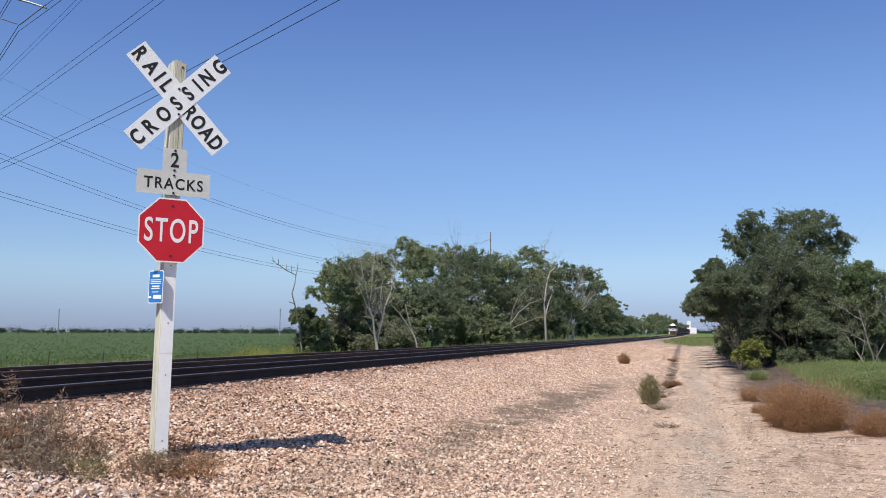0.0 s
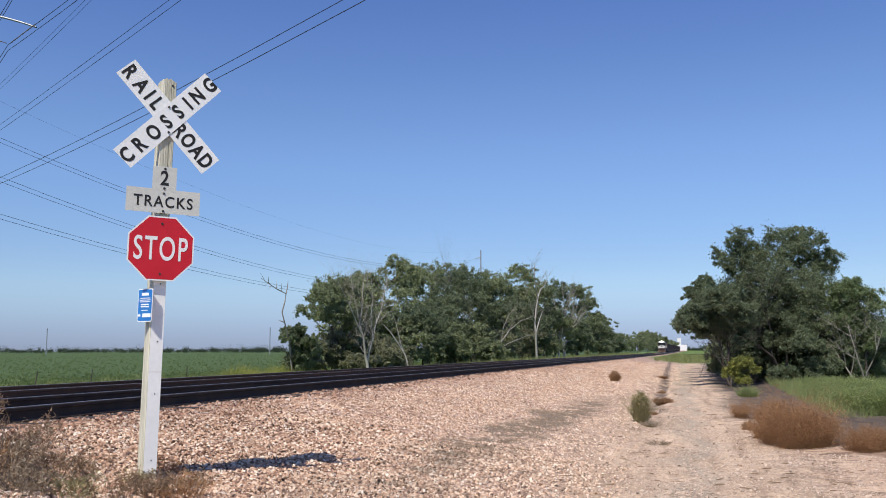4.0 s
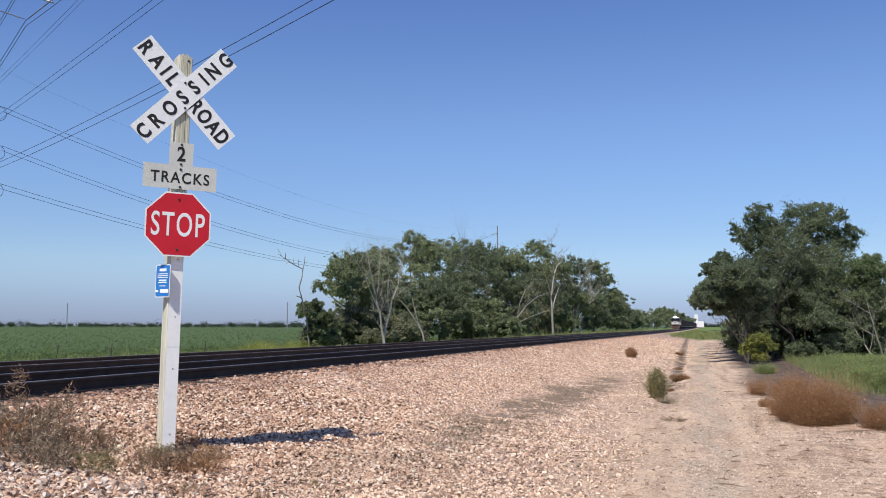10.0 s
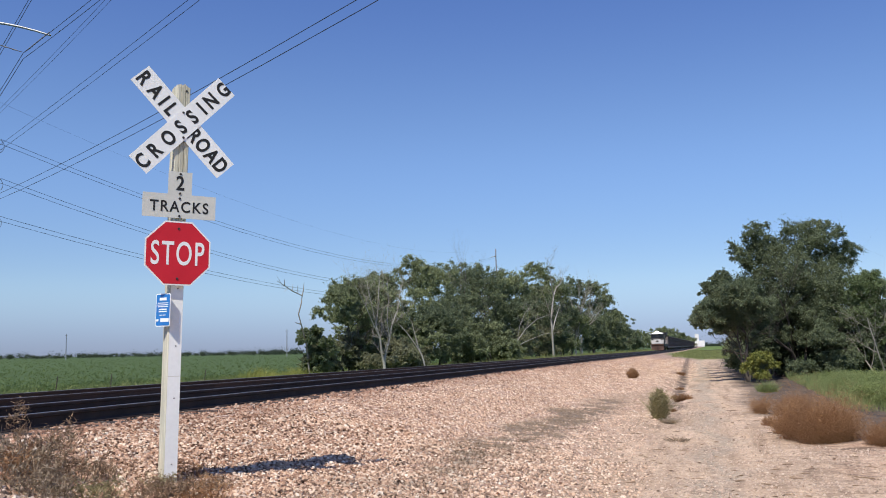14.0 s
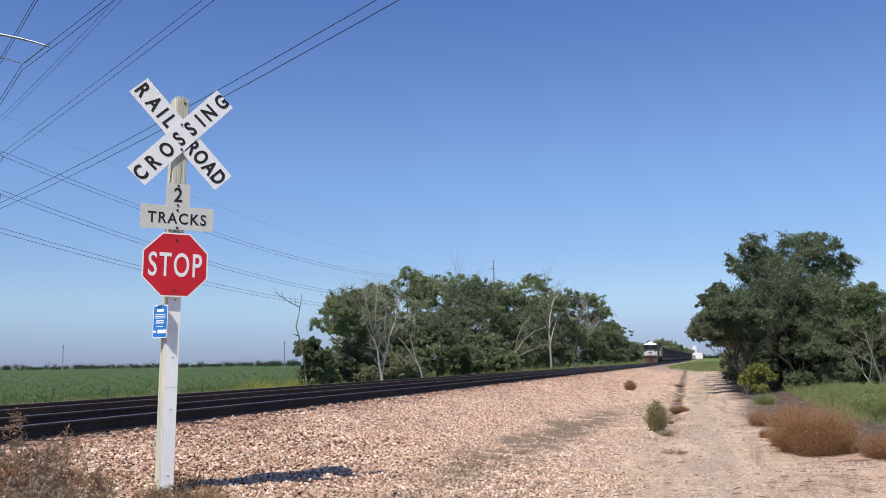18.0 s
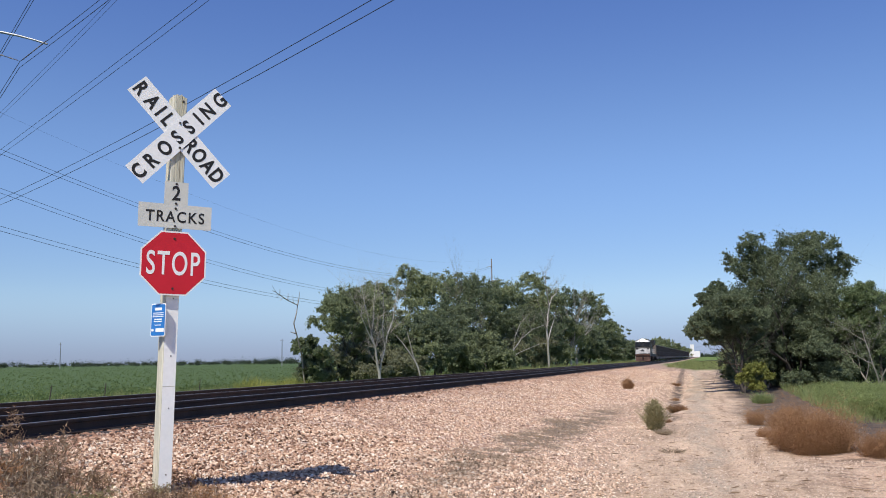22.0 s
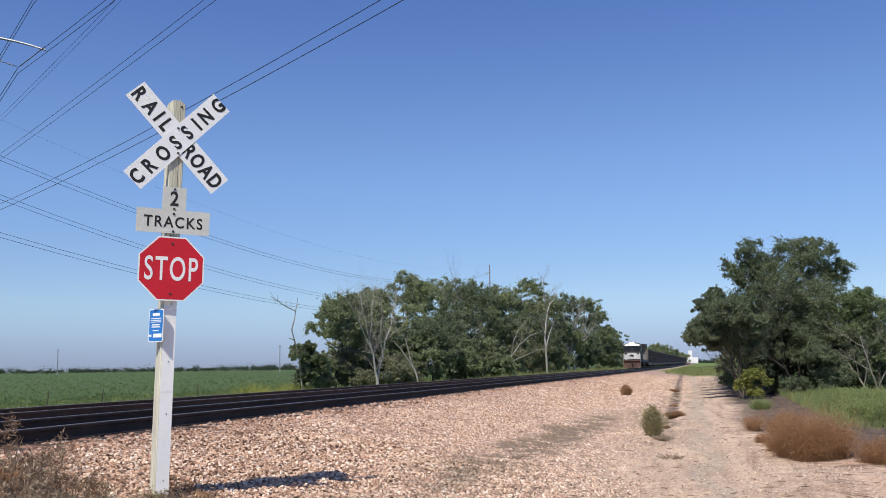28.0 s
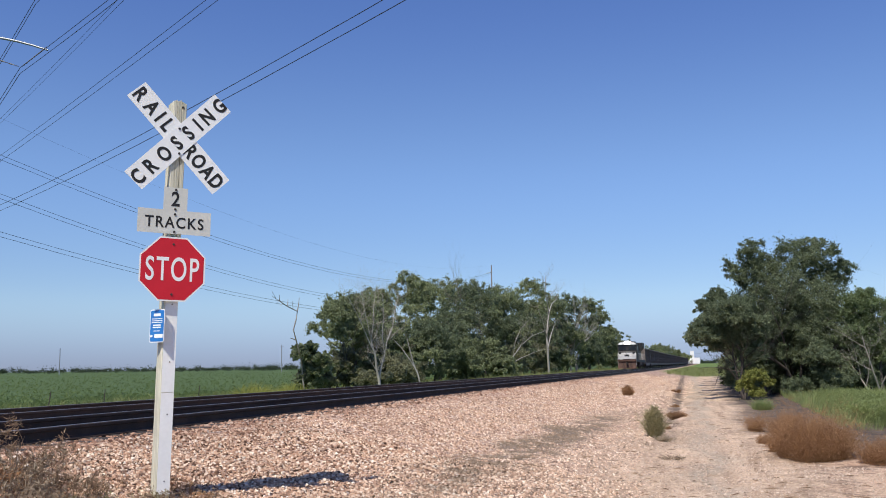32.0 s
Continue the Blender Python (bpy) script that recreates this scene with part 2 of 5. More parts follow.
    # the shoulder itself is overgrown farther along
    c = m.mix(m.math("MULTIPLY", m.math("MULTIPLY_ADD", Y, 0.04, -4.6, clamp=True), m.math("MULTIPLY_ADD", wx, 1.0, 5.4, clamp=True)), c, grass)
    t_bank = m.math("MULTIPLY_ADD", wx, -0.8, -10.9, clamp=True)
    c = m.mix(t_bank, c, grass)
    t_crop = m.math("MULTIPLY_ADD", m.math("MULTIPLY_ADD", wob, 6.0, X), -0.25, -9.0, clamp=True)
    c = m.mix(t_crop, c, crop)
    m.colour(c)
    h = m.math("ADD", m.math("MULTIPLY", vor.outputs["Distance"], -0.6), m.math("MULTIPLY", fine, 1.0))
    m.bump(h, 0.9, 0.05)
    return m.m


M_GROUND = ground_material()
M_STONE = stony("quartzite", [(0.0, (0.07, 0.04, 0.028)), (0.13, (0.25, 0.145, 0.095)), (0.34, (0.52, 0.315, 0.207)), (0.65, (0.73, 0.50, 0.345)), (0.88, (0.89, 0.69, 0.52)), (1.0, (0.95, 0.84, 0.69))])
M_PEBBLE = stony("pale_pebble", [(0.0, (0.15, 0.10, 0.075)), (0.3, (0.36, 0.25, 0.185)), (0.8, (0.54, 0.395, 0.30)), (1.0, (0.66, 0.53, 0.42))])
M_PALE = stony("pale_stone", [(0.0, (0.16, 0.11, 0.085)), (0.3, (0.38, 0.275, 0.21)), (0.7, (0.60, 0.46, 0.365)), (1.0, (0.82, 0.72, 0.62))])
M_RAIL = two_tone("rail_steel", (0.022, 0.015, 0.013), (0.05, 0.032, 0.025), 3.0, 0.75, 0.1, 0.3)
M_RAILTOP = two_tone("rail_head", (0.30, 0.27, 0.25), (0.48, 0.45, 0.43), 2.0, 0.38, 0.9)
M_TIE = two_tone("creosoted_wood", (0.025, 0.02, 0.017), (0.08, 0.06, 0.047), 4.0, 0.9, 0.0, 0.6, 40.0, (8, 1, 8))
M_WOOD = two_tone("weathered_wood", (0.54, 0.50, 0.36), (0.82, 0.78, 0.61), 3.0, 0.85, 0.0, 0.8, 7.0, (9, 9, 0.35), grain=0.42)
M_WHITE = two_tone("white_sheeting", (0.87, 0.86, 0.81), (0.92, 0.91, 0.87), 3.0, 0.42, 0.0, 0.0, 90.0, grain=0.06)
M_DULL = two_tone("aged_sheeting", (0.60, 0.59, 0.52), (0.70, 0.69, 0.61), 3.0, 0.5, 0.0, 0.0, 60.0, grain=0.1)
M_WHITE2 = two_tone("white_paint", (0.90, 0.89, 0.83), (0.95, 0.94, 0.89), 3.0, 0.5, 0.0, 0.0, 30.0, grain=0.06)
M_RED = two_tone("red_sheeting", (0.56, 0.006, 0.018), (0.64, 0.010, 0.026), 3.0, 0.55, 0.0, 0.0, 90.0, grain=0.06)
M_BLUE = two_tone("blue_sheeting", (0.015, 0.15, 0.46), (0.025, 0.20, 0.55), 6.0, 0.4, grain=0.06)
M_BLACK = two_tone("black_sheeting", (0.008, 0.008, 0.009), (0.014, 0.014, 0.015), 6.0, 0.8, grain=0.06)
M_ALU = two_tone("sheet_aluminium", (0.42, 0.43, 0.44), (0.55, 0.56, 0.57), 5.0, 0.45, 0.8)
M_BOLT = two_tone("steel_bolt", (0.05, 0.045, 0.04), (0.12, 0.10, 0.09), 30.0, 0.6, 0.7)
M_BARK = two_tone("bark", (0.045, 0.035, 0.028), (0.12, 0.095, 0.075), 1.2, 0.9, 0.0, 0.8, 16.0, (3, 3, 0.6))
M_DEAD = two_tone("bleached_wood", (0.30, 0.27, 0.23), (0.55, 0.51, 0.45), 0.8, 0.85, 0.0, 0.6, 14.0, (3, 3, 0.6))
M_DEADGREY = two_tone("grey_twigs", (0.14, 0.115, 0.095), (0.28, 0.24, 0.20), 0.8, 0.9, 0.0, 0.5, 14.0, (3, 3, 0.6))
M_LEAF = leafy("elm_leaf", (0.080, 0.102, 0.052), (0.168, 0.200, 0.098), (0.315, 0.345, 0.18), 0.28)
M_LEAF2 = leafy("cottonwood_leaf", (0.112, 0.137, 0.068), (0.222, 0.255, 0.122), (0.375, 0.405, 0.21), 0.28)
M_LEAFN = leafy("dark_leaf", (0.066, 0.090, 0.050), (0.138, 0.172, 0.092), (0.26, 0.295, 0.17), 0.42)
M_FARLEAF = leafy("distant_leaf", (0.030, 0.045, 0.030), (0.055, 0.078, 0.048), (0.085, 0.115, 0.065), 0.2)
M_LEAF3 = leafy("bright_leaf", (0.095, 0.130, 0.055), (0.18, 0.228, 0.105), (0.30, 0.355, 0.18), 0.45)
M_LEAFY = leafy("yellow_leaf", (0.09, 0.11, 0.03), (0.19, 0.215, 0.05), (0.36, 0.35, 0.09))
M_GRASS = leafy("grass_blade", (0.14, 0.18, 0.06), (0.27, 0.325, 0.115), (0.42, 0.46, 0.19), 0.42)
M_BRUSH = leafy("olive_brush", (0.11, 0.118, 0.062), (0.21, 0.215, 0.118), (0.34, 0.335, 0.20), 0.4)
M_TWIG = two_tone("dry_twig", (0.24, 0.205, 0.165), (0.44, 0.39, 0.33), 0.8, 0.9, 0.0, 0.4, 14.0, (3, 3, 0.6))
M_GRASSY = leafy("sunburnt_grass", (0.10, 0.12, 0.04), (0.21, 0.23, 0.08), (0.36, 0.36, 0.15))
M_YELLOW = leafy("flowering_weed", (0.14, 0.16, 0.04), (0.32, 0.32, 0.075), (0.52, 0.48, 0.12), 0.35)
M_DRY = leafy("dry_weed", (0.15, 0.075, 0.038), (0.31, 0.158, 0.074), (0.50, 0.295, 0.145), 0.3)
M_STRAW = leafy("straw", (0.14, 0.10, 0.065), (0.30, 0.225, 0.15), (0.52, 0.42, 0.29), 0.2)
M_BROWN = leafy("brown_weed", (0.115, 0.07, 0.042), (0.235, 0.15, 0.09), (0.40, 0.285, 0.18), 0.22)
M_OLIVE = leafy("olive_weed", (0.13, 0.11, 0.05), (0.27, 0.235, 0.11), (0.44, 0.375, 0.20), 0.25)
M_CROP = leafy("soybean_leaf", (0.078, 0.118, 0.040), (0.125, 0.175, 0.060), (0.20, 0.255, 0.092), 0.4)
M_GALV = two_tone("galvanised_steel", (0.30, 0.31, 0.32), (0.42, 0.43, 0.44), 1.0, 0.5, 0.6)
M_RUSTSTEEL = two_tone("weathering_steel", (0.10, 0.085, 0.075), (0.17, 0.145, 0.125), 1.0, 0.7, 0.3)
M_CABLE = two_tone("cable", (0.02, 0.02, 0.022), (0.05, 0.05, 0.055), 1.0, 0.6, 0.3)
M_INSUL = two_tone("insulator", (0.06, 0.055, 0.06), (0.12, 0.11, 0.12), 9.0, 0.35)
M_PLOUGH = two_tone("rusty_plough", (0.045, 0.022, 0.015), (0.12, 0.06, 0.04), 2.0, 0.8, 0.0, 0.2)
M_LOCO = two_tone("black_enamel", (0.008, 0.008, 0.009), (0.020, 0.018, 0.017), 1.2, 0.65, 0.0, 0.0, 20.0)
M_LOCOW = two_tone("white_enamel", (0.50, 0.49, 0.47), (0.70, 0.69, 0.66), 1.5, 0.45, 0.0, 0.0, 20.0)
M_GRIME = two_tone("grimy_steel", (0.03, 0.024, 0.02), (0.10, 0.075, 0.06), 1.5, 0.8, 0.2, 0.3)
M_WHEEL = two_tone("wheel_steel", (0.05, 0.038, 0.03), (0.13, 0.10, 0.085), 3.0, 0.6, 0.5)
M_CAR = two_tone("dark_car_steel", (0.11, 0.09, 0.08), (0.23, 0.185, 0.16), 0.7, 0.7, 0.1, 0.0, 9.0)
M_COAL = two_tone("coal", (0.008, 0.008, 0.009), (0.03, 0.03, 0.032), 6.0, 0.6, 0.0, 1.0)
M_PANE = Mat("dark_pane", 0.3, 0.0, 0.25).colour((0.012, 0.014, 0.016)).m
M_CONCRETE = two_tone("white_concrete", (0.74, 0.73, 0.71), (0.84, 0.83, 0.81), 0.1, 0.8)
M_ROOF = two_tone("metal_roof", (0.45, 0.46, 0.48), (0.62, 0.63, 0.65), 0.2, 0.4, 0.3)
M_PAVED = two_tone("pale_gravel", (0.42, 0.37, 0.31), (0.58, 0.53, 0.46), 0.6, 0.9, 0.0, 0.4)


def lamp_material(name, colour, power):
    m = Mat(name, 0.2)
    m.colour((0.9, 0.9, 0.88))
    m.b.inputs["Emission Color"].default_value = (*colour, 1)
    m.b.inputs["Emission Strength"].default_value = power
    return m.m


M_LAMP = lamp_material("lit_headlight", (1.0, 0.93, 0.80), 120.0)


# ---- mesh helpers ----
def part(name, bm, material, parent=None, label="", smooth=False):
    """Links a bmesh as one mesh object, under a thing or a part where one is given."""
    me = bpy.data.meshes.new(name)
    bm.to_mesh(me)
    bm.free()
    me.materials.append(material)
    if smooth:
        me.polygons.foreach_set("use_smooth", [True] * len(me.polygons))
    ob = new(name, me)
    if parent:
        ob.parent = parent
    if label:
        ob["label"] = label
    return ob


def raw(name, verts, faces, material, parent=None, smooth=False):
    """A mesh object from arrays: verts (n, 3) and faces (m, k)."""
    me = bpy.data.meshes.new(name)
    verts, faces = np.asarray(verts, np.float32), np.asarray(faces, np.int32)
    me.vertices.add(len(verts))
    me.vertices.foreach_set("co", verts.ravel())
    k = faces.shape[1]
    me.loops.add(faces.size)
    me.loops.foreach_set("vertex_index", faces.ravel())
    me.polygons.add(len(faces))
    me.polygons.foreach_set("loop_start", np.arange(0, faces.size, k, dtype=np.int32))
    me.polygons.foreach_set("loop_total", np.full(len(faces), k, np.int32))
    me.polygons.foreach_set("use_smooth", np.full(len(faces), smooth, bool))
    me.update(calc_edges=True)
    me.materials.append(material)
    ob = new(name, me)
    if parent:
        ob.parent = parent
    return ob


def box(bm, size, at=(0, 0, 0), turn=None, bevel=0.0):
    m = Matrix.Translation(at) @ (turn or Matrix()) @ Matrix.Diagonal((*size, 1))
    made = bmesh.ops.create_cube(bm, size=1, matrix=m)
    if bevel:
        edges = {e for v in made["verts"] for e in v.link_edges}
        bmesh.ops.bevel(bm, geom=list(edges), offset=bevel, segments=2, affect="EDGES", profile=0.5)
    return bm


def rod(bm, a, b, r0, r1=None, sides=8):
    a, b = Vector(a), Vector(b)
    d = b - a
    turn = d.to_track_quat("Z", "Y").to_matrix().to_4x4()
    bmesh.ops.create_cone(bm, cap_ends=True, segments=sides, radius1=r0, radius2=r0 if r1 is None else r1, depth=d.length,
                          matrix=Matrix.Translation((a + b) / 2) @ turn)
    return bm


def prism(bm, outline, y0, y1):
    """Extrudes an outline in the x-z plane from y0 to y1."""
    front = [bm.verts.new((x, y0, z)) for x, z in outline]
    back = [bm.verts.new((x, y1, z)) for x, z in outline]
    n = len(outline)
    bm.faces.new(front)
    bm.faces.new(back[::-1])
    for i in range(n):
        bm.faces.new((front[i], back[i], back[(i + 1) % n], front[(i + 1) % n]))
    bmesh.ops.recalc_face_normals(bm, faces=bm.faces)
    return bm


def prism_x(bm, outline, x0, x1):
    """Extrudes an outline in the y-z plane from x0 to x1."""
    front = [bm.verts.new((x0, y, z)) for y, z in outline]
    back = [bm.verts.new((x1, y, z)) for y, z in outline]
    n = len(outline)
    bm.faces.new(front)
    bm.faces.new(back[::-1])
    for i in range(n):
        bm.faces.new((front[i], back[i], back[(i + 1) % n], front[(i + 1) % n]))
    bmesh.ops.recalc_face_normals(bm, faces=bm.faces)
    return bm


def new_bm():
    return bmesh.new()


def empty(name, m, label, category, group=""):
    ob = tagged(new(name), label, category, group)
    ob.empty_display_size = 0.3
    ob.matrix_basis = m
    return ob


# ---- terrain ----
RAIL_Z = 0.955
PROFILE_X = [-4000, -60, -40, -26, -18, -15.6, -14.3, -13.8, -6.85, -6.45, -5.0, -3.4, -2.1, -1.35, -1.1, -0.6, 1.2, 3.2, 6, 14, 60, 4000]
PROFILE_Z = [-1.3, -1.3, -0.6, -0.2, -0.15, 0.05, 0.70, 0.762, 0.766, 0.74, 0.46, 0.25, 0.09, -0.03, -0.05, 0.0, 0.0, 0.05, 0.02, 0.05, 0.0, -0.3]


def grade(y):
    """How far the railway falls away down the line."""
    return -0.0019 * np.clip(np.asarray(y, float) - 10, 0, 220)


def height(x, y):
    """The ground's height in metres."""
    z = np.interp(x, PROFILE_X, PROFILE_Z)
    x, y = np.asarray(x, float), np.asarray(y, float)
    z = z + grade(y) * np.interp(x, [-16, -14.3, -6.0, -3.0], [0, 1, 1, 0])
    near = np.exp(-((x + 3) / 14) ** 2) * np.exp(-(np.maximum(y, 0) / 160))
    flat = np.where((x < -6.6) & (x > -14.2), 0.15, 1.0)
    bumps = 0.035 * np.sin(1.3 * x + 0.7 * y) * np.sin(0.9 * y - 0.6 * x) + 0.02 * np.sin(3.1 * x - 1.7 * y + 1) + 0.012 * np.sin(6.3 * y + 2.2 * x)
    # wheel ruts along the service road
    ruts = -0.035 * np.exp(-((x - 0.15 - 0.15 * np.sin(y * 0.21)) / 0.22) ** 2) - 0.03 * np.exp(-((x - 1.75 - 0.12 * np.sin(y * 0.17)) / 0.24) ** 2)
    # hummocks left by wheels and run-off on the road
    ruts = ruts + 0.022 * np.exp(-((x - 1.2) / 2.6) ** 2) * np.sin(3.9 * y + 1.9 * np.sin(1.7 * x) + 0.8 * x) * np.sin(1.9 * x + 1.3 * np.sin(0.9 * y))
    far = np.clip((y - 15) / 9, 0, 1) * np.clip((85 - y) / 15, 0, 1)
    wash = x + 0.49 + 0.0195 * y + 0.16 * np.sin(y * 0.55) + 0.09 * np.sin(y * 1.3 + 1)
    gully = far * ((-0.085 + 0.075 * np.sin(y * 0.8)) * np.exp(-(wash / 0.20) ** 2) + 0.15 * np.exp(-((wash + 0.8) / 0.55) ** 2))
    return z + near * (bumps * flat + ruts + gully)


def build_ground():
    xs = np.unique(np.concatenate([-np.geomspace(16, 4000, 40), np.arange(-16, 7, 0.2), np.geomspace(7, 4000, 40)]))
    ys = np.unique(np.concatenate([-np.geomspace(4, 1500, 24), np.arange(-4, 46, 0.22), np.geomspace(46, 4500, 90)]))
    gx, gy = np.meshgrid(xs, ys)
    gz = height(gx, gy)
    verts = np.stack([gx.ravel(), gy.ravel(), gz.ravel()], 1)
    nx, ny = len(xs), len(ys)
    i = (np.arange(ny - 1)[:, None] * nx + np.arange(nx - 1)[None]).ravel()
    faces = np.stack([i, i + 1, i + 1 + nx, i + nx], 1)
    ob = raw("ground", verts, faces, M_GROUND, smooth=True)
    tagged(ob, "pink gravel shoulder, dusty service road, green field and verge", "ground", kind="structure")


build_ground()


def stones(name, count, xr, yr, size, material, label, seed, keep=None, sink=0.4, flat=0.75):
    """Angular crushed stones as one mesh: jittered eight-cornered blocks."""
    rng = np.random.default_rng(seed)
    u = rng.random(count)
    # thinner with distance
    y = yr[0] * (yr[1] / yr[0]) ** u
    x = rng.uniform(*xr, count)
    if keep is not None:
        ok = keep(x, y, rng)
        x, y = x[ok], y[ok]
    n = len(x)
    s = size * np.exp(np.clip(rng.normal(0, 0.36, n), -0.8, 0.62)) * (1 + 0.010 * np.maximum(y - 8, 0))
    cube = np.array([(a, b, c) for c in (-1, 1) for b in (-1, 1) for a in (-1, 1)], float) * 0.5
    v = cube[None] * (1 + rng.normal(0, 0.22, (n, 8, 3)))
    v[:, 4:, :2] *= rng.uniform(0.45, 0.95, (n, 1, 1))
    v *= (s[:, None] * np.stack([rng.uniform(0.7, 1.3, n), rng.uniform(0.7, 1.3, n), rng.uniform(0.45, 0.9, n) * flat * 1.3], 1))[:, None]
    a, b, c = rng.uniform(0, 6.283, n), rng.normal(0, 0.6, n), rng.normal(0, 0.6, n)
    ca, sa, cb, sb, cc, sc = np.cos(a), np.sin(a), np.cos(b), np.sin(b), np.cos(c), np.sin(c)
    v = np.stack([v[..., 0], v[..., 1] * cb[:, None] - v[..., 2] * sb[:, None], v[..., 1] * sb[:, None] + v[..., 2] * cb[:, None]], -1)
    v = np.stack([v[..., 0] * cc[:, None] + v[..., 2] * sc[:, None], v[..., 1], -v[..., 0] * sc[:, None] + v[..., 2] * cc[:, None]], -1)
    v = np.stack([v[..., 0] * ca[:, None] - v[..., 1] * sa[:, None], v[..., 0] * sa[:, None] + v[..., 1] * ca[:, None], v[..., 2]], -1)
    v += np.stack([x, y, height(x, y) + s * rng.uniform(0, sink, n)], 1)[:, None]
    quad = np.array([(4, 5, 7, 6), (0, 1, 5, 4), (2, 6, 7, 3), (0, 4, 6, 2), (1, 3, 7, 5)])
    faces = (quad[None] + 8 * np.arange(n)[:, None, None]).reshape(-1, 4)
    return tagged(raw(name, v.reshape(-1, 3), faces, material), label, "gravel", kind="stuff")


def on_shoulder(x, y, rng):
    return rng.random(len(x)) < np.clip(1.15 - 0.42 * np.maximum(x + 3.2, 0), 0.0, 1) * np.clip((100 - y) / 45, 0, 1) * np.where((y > 16) & (abs(x + 0.49 + 0.0195 * y) < 0.22), 0.15, 1)


stones("ballast", 80000, (-7.0, -0.8), (5.0, 13), 0.0195, M_STONE, "pink crushed quartzite ballast on the railway shoulder", 3, on_shoulder)
def on_road(x, y, rng):
    return (x < 0.85 + 0.25 * np.sin(y * 1.9) + np.where(y < 16.2, 0.9 * (16.2 - y), 0)) | (rng.random(len(x)) < 0.12)


stones("road_pebbles", 16000, (-3.2, 3.0), (5.6, 26), 0.016, M_PEBBLE, "pale pebbles scattered over the dusty service road", 4, on_road)


def grit(name, count, xr, yr, size, material, label, seed, keep=None, wide=0.02):
    """Small pointed stones, as one mesh."""
    rng = np.random.default_rng(seed)
    y = yr[0] * (yr[1] / yr[0]) ** rng.random(count)
    x = rng.uniform(*xr, count) - 0.25 * np.abs(rng.normal(0, 1, count))
    if keep is not None:
        ok = keep(x, y, rng)
        x, y = x[ok], y[ok]
        count = len(x)
    s = size * np.exp(np.clip(rng.normal(0, 0.4, count), -0.8, 0.8)) * (1 + wide * np.maximum(y - 8, 0))
    a = rng.uniform(0, 6.283, (count, 1)) + np.arange(4) * 1.571 + rng.normal(0, 0.3, (count, 4))
    r = s[:, None] * rng.uniform(0.4, 0.75, (count, 4))
    v = np.zeros((count, 5, 3))
    v[:, :4, 0], v[:, :4, 1], v[:, :4, 2] = r * np.cos(a), r * np.sin(a), -0.1 * s[:, None]
    v[:, 4] = rng.normal(0, 0.22, (count, 3)) * s[:, None]
    v[:, 4, 2] = s * rng.uniform(0.25, 0.6, count)
    v += np.stack([x, y, height(x, y)], 1)[:, None]
    tri = np.array([(0, 1, 4), (1, 2, 4), (2, 3, 4), (3, 0, 4)])
    return tagged(raw(name, v.reshape(-1, 3), (tri[None] + 5 * np.arange(count)[:, None, None]).reshape(-1, 3), material), label, "gravel", kind="stuff")


grit("road_grit", 45000, (-2.6, 3.2), (5.4, 32), 0.013, M_PEBBLE, "fine pale grit trodden into the dusty road", 14, on_road)
grit("far_ballast", 165000, (-7.0, -0.8), (12, 98), 0.0235, M_STONE, "pink crushed quartzite ballast farther along the shoulder", 15, on_shoulder, 0.014)

def between_ties(x, y, rng):
    return (np.abs((y - 2) % 0.5 - 0.25) < 0.12) | (x > -6.84)


stones("track_ballast", 14000, (-9.6, -6.6), (3, 60), 0.030, M_STONE, "pink ballast stones between the tie ends", 5, lambda x, y, rng: (abs(x + 7.5) > 0.13) & (abs(x + 9.0) > 0.13) & between_ties(x, y, rng))
stones("shoulder_ballast", 9000, (-7.35, -6.5), (4, 48), 0.028, M_STONE, "pink ballast packed round the tie ends", 16, between_ties)
stones("pale_stones", 5200, (-6.2, -1.2), (4.7, 6.1), 0.027, M_PALE, "larger pale stones at the near edge of the gravel", 6)


# ---- railway ----
RAIL_OUT = [(-0.075, 0), (0.075, 0), (0.075, 0.012), (0.018, 0.03), (0.011, 0.045), (0.011, 0.115), (0.034, 0.13), (0.036, 0.158), (0.028, 0.168), (-0.028, 0.168), (-0.036, 0.158), (-0.034, 0.13), (-0.011, 0.115), (-0.011, 0.045), (-0.018, 0.03), (-0.075, 0.012)]


def along(outline):
    """Vertices and quads of a closed outline (x, z) carried down the line and its grade."""
    ys = np.array([-60.0, 10.0, 230.0, 1500.0])
    out, k = np.array(outline), len(outline)
    v = np.array([(a, y, b + g) for y, g in zip(ys, grade(ys)) for a, b in out])
    f = [(r * k + i, r * k + (i + 1) % k, (r + 1) * k + (i + 1) % k, (r + 1) * k + i) for r in range(len(ys) - 1) for i in range(k)]
    return v, f


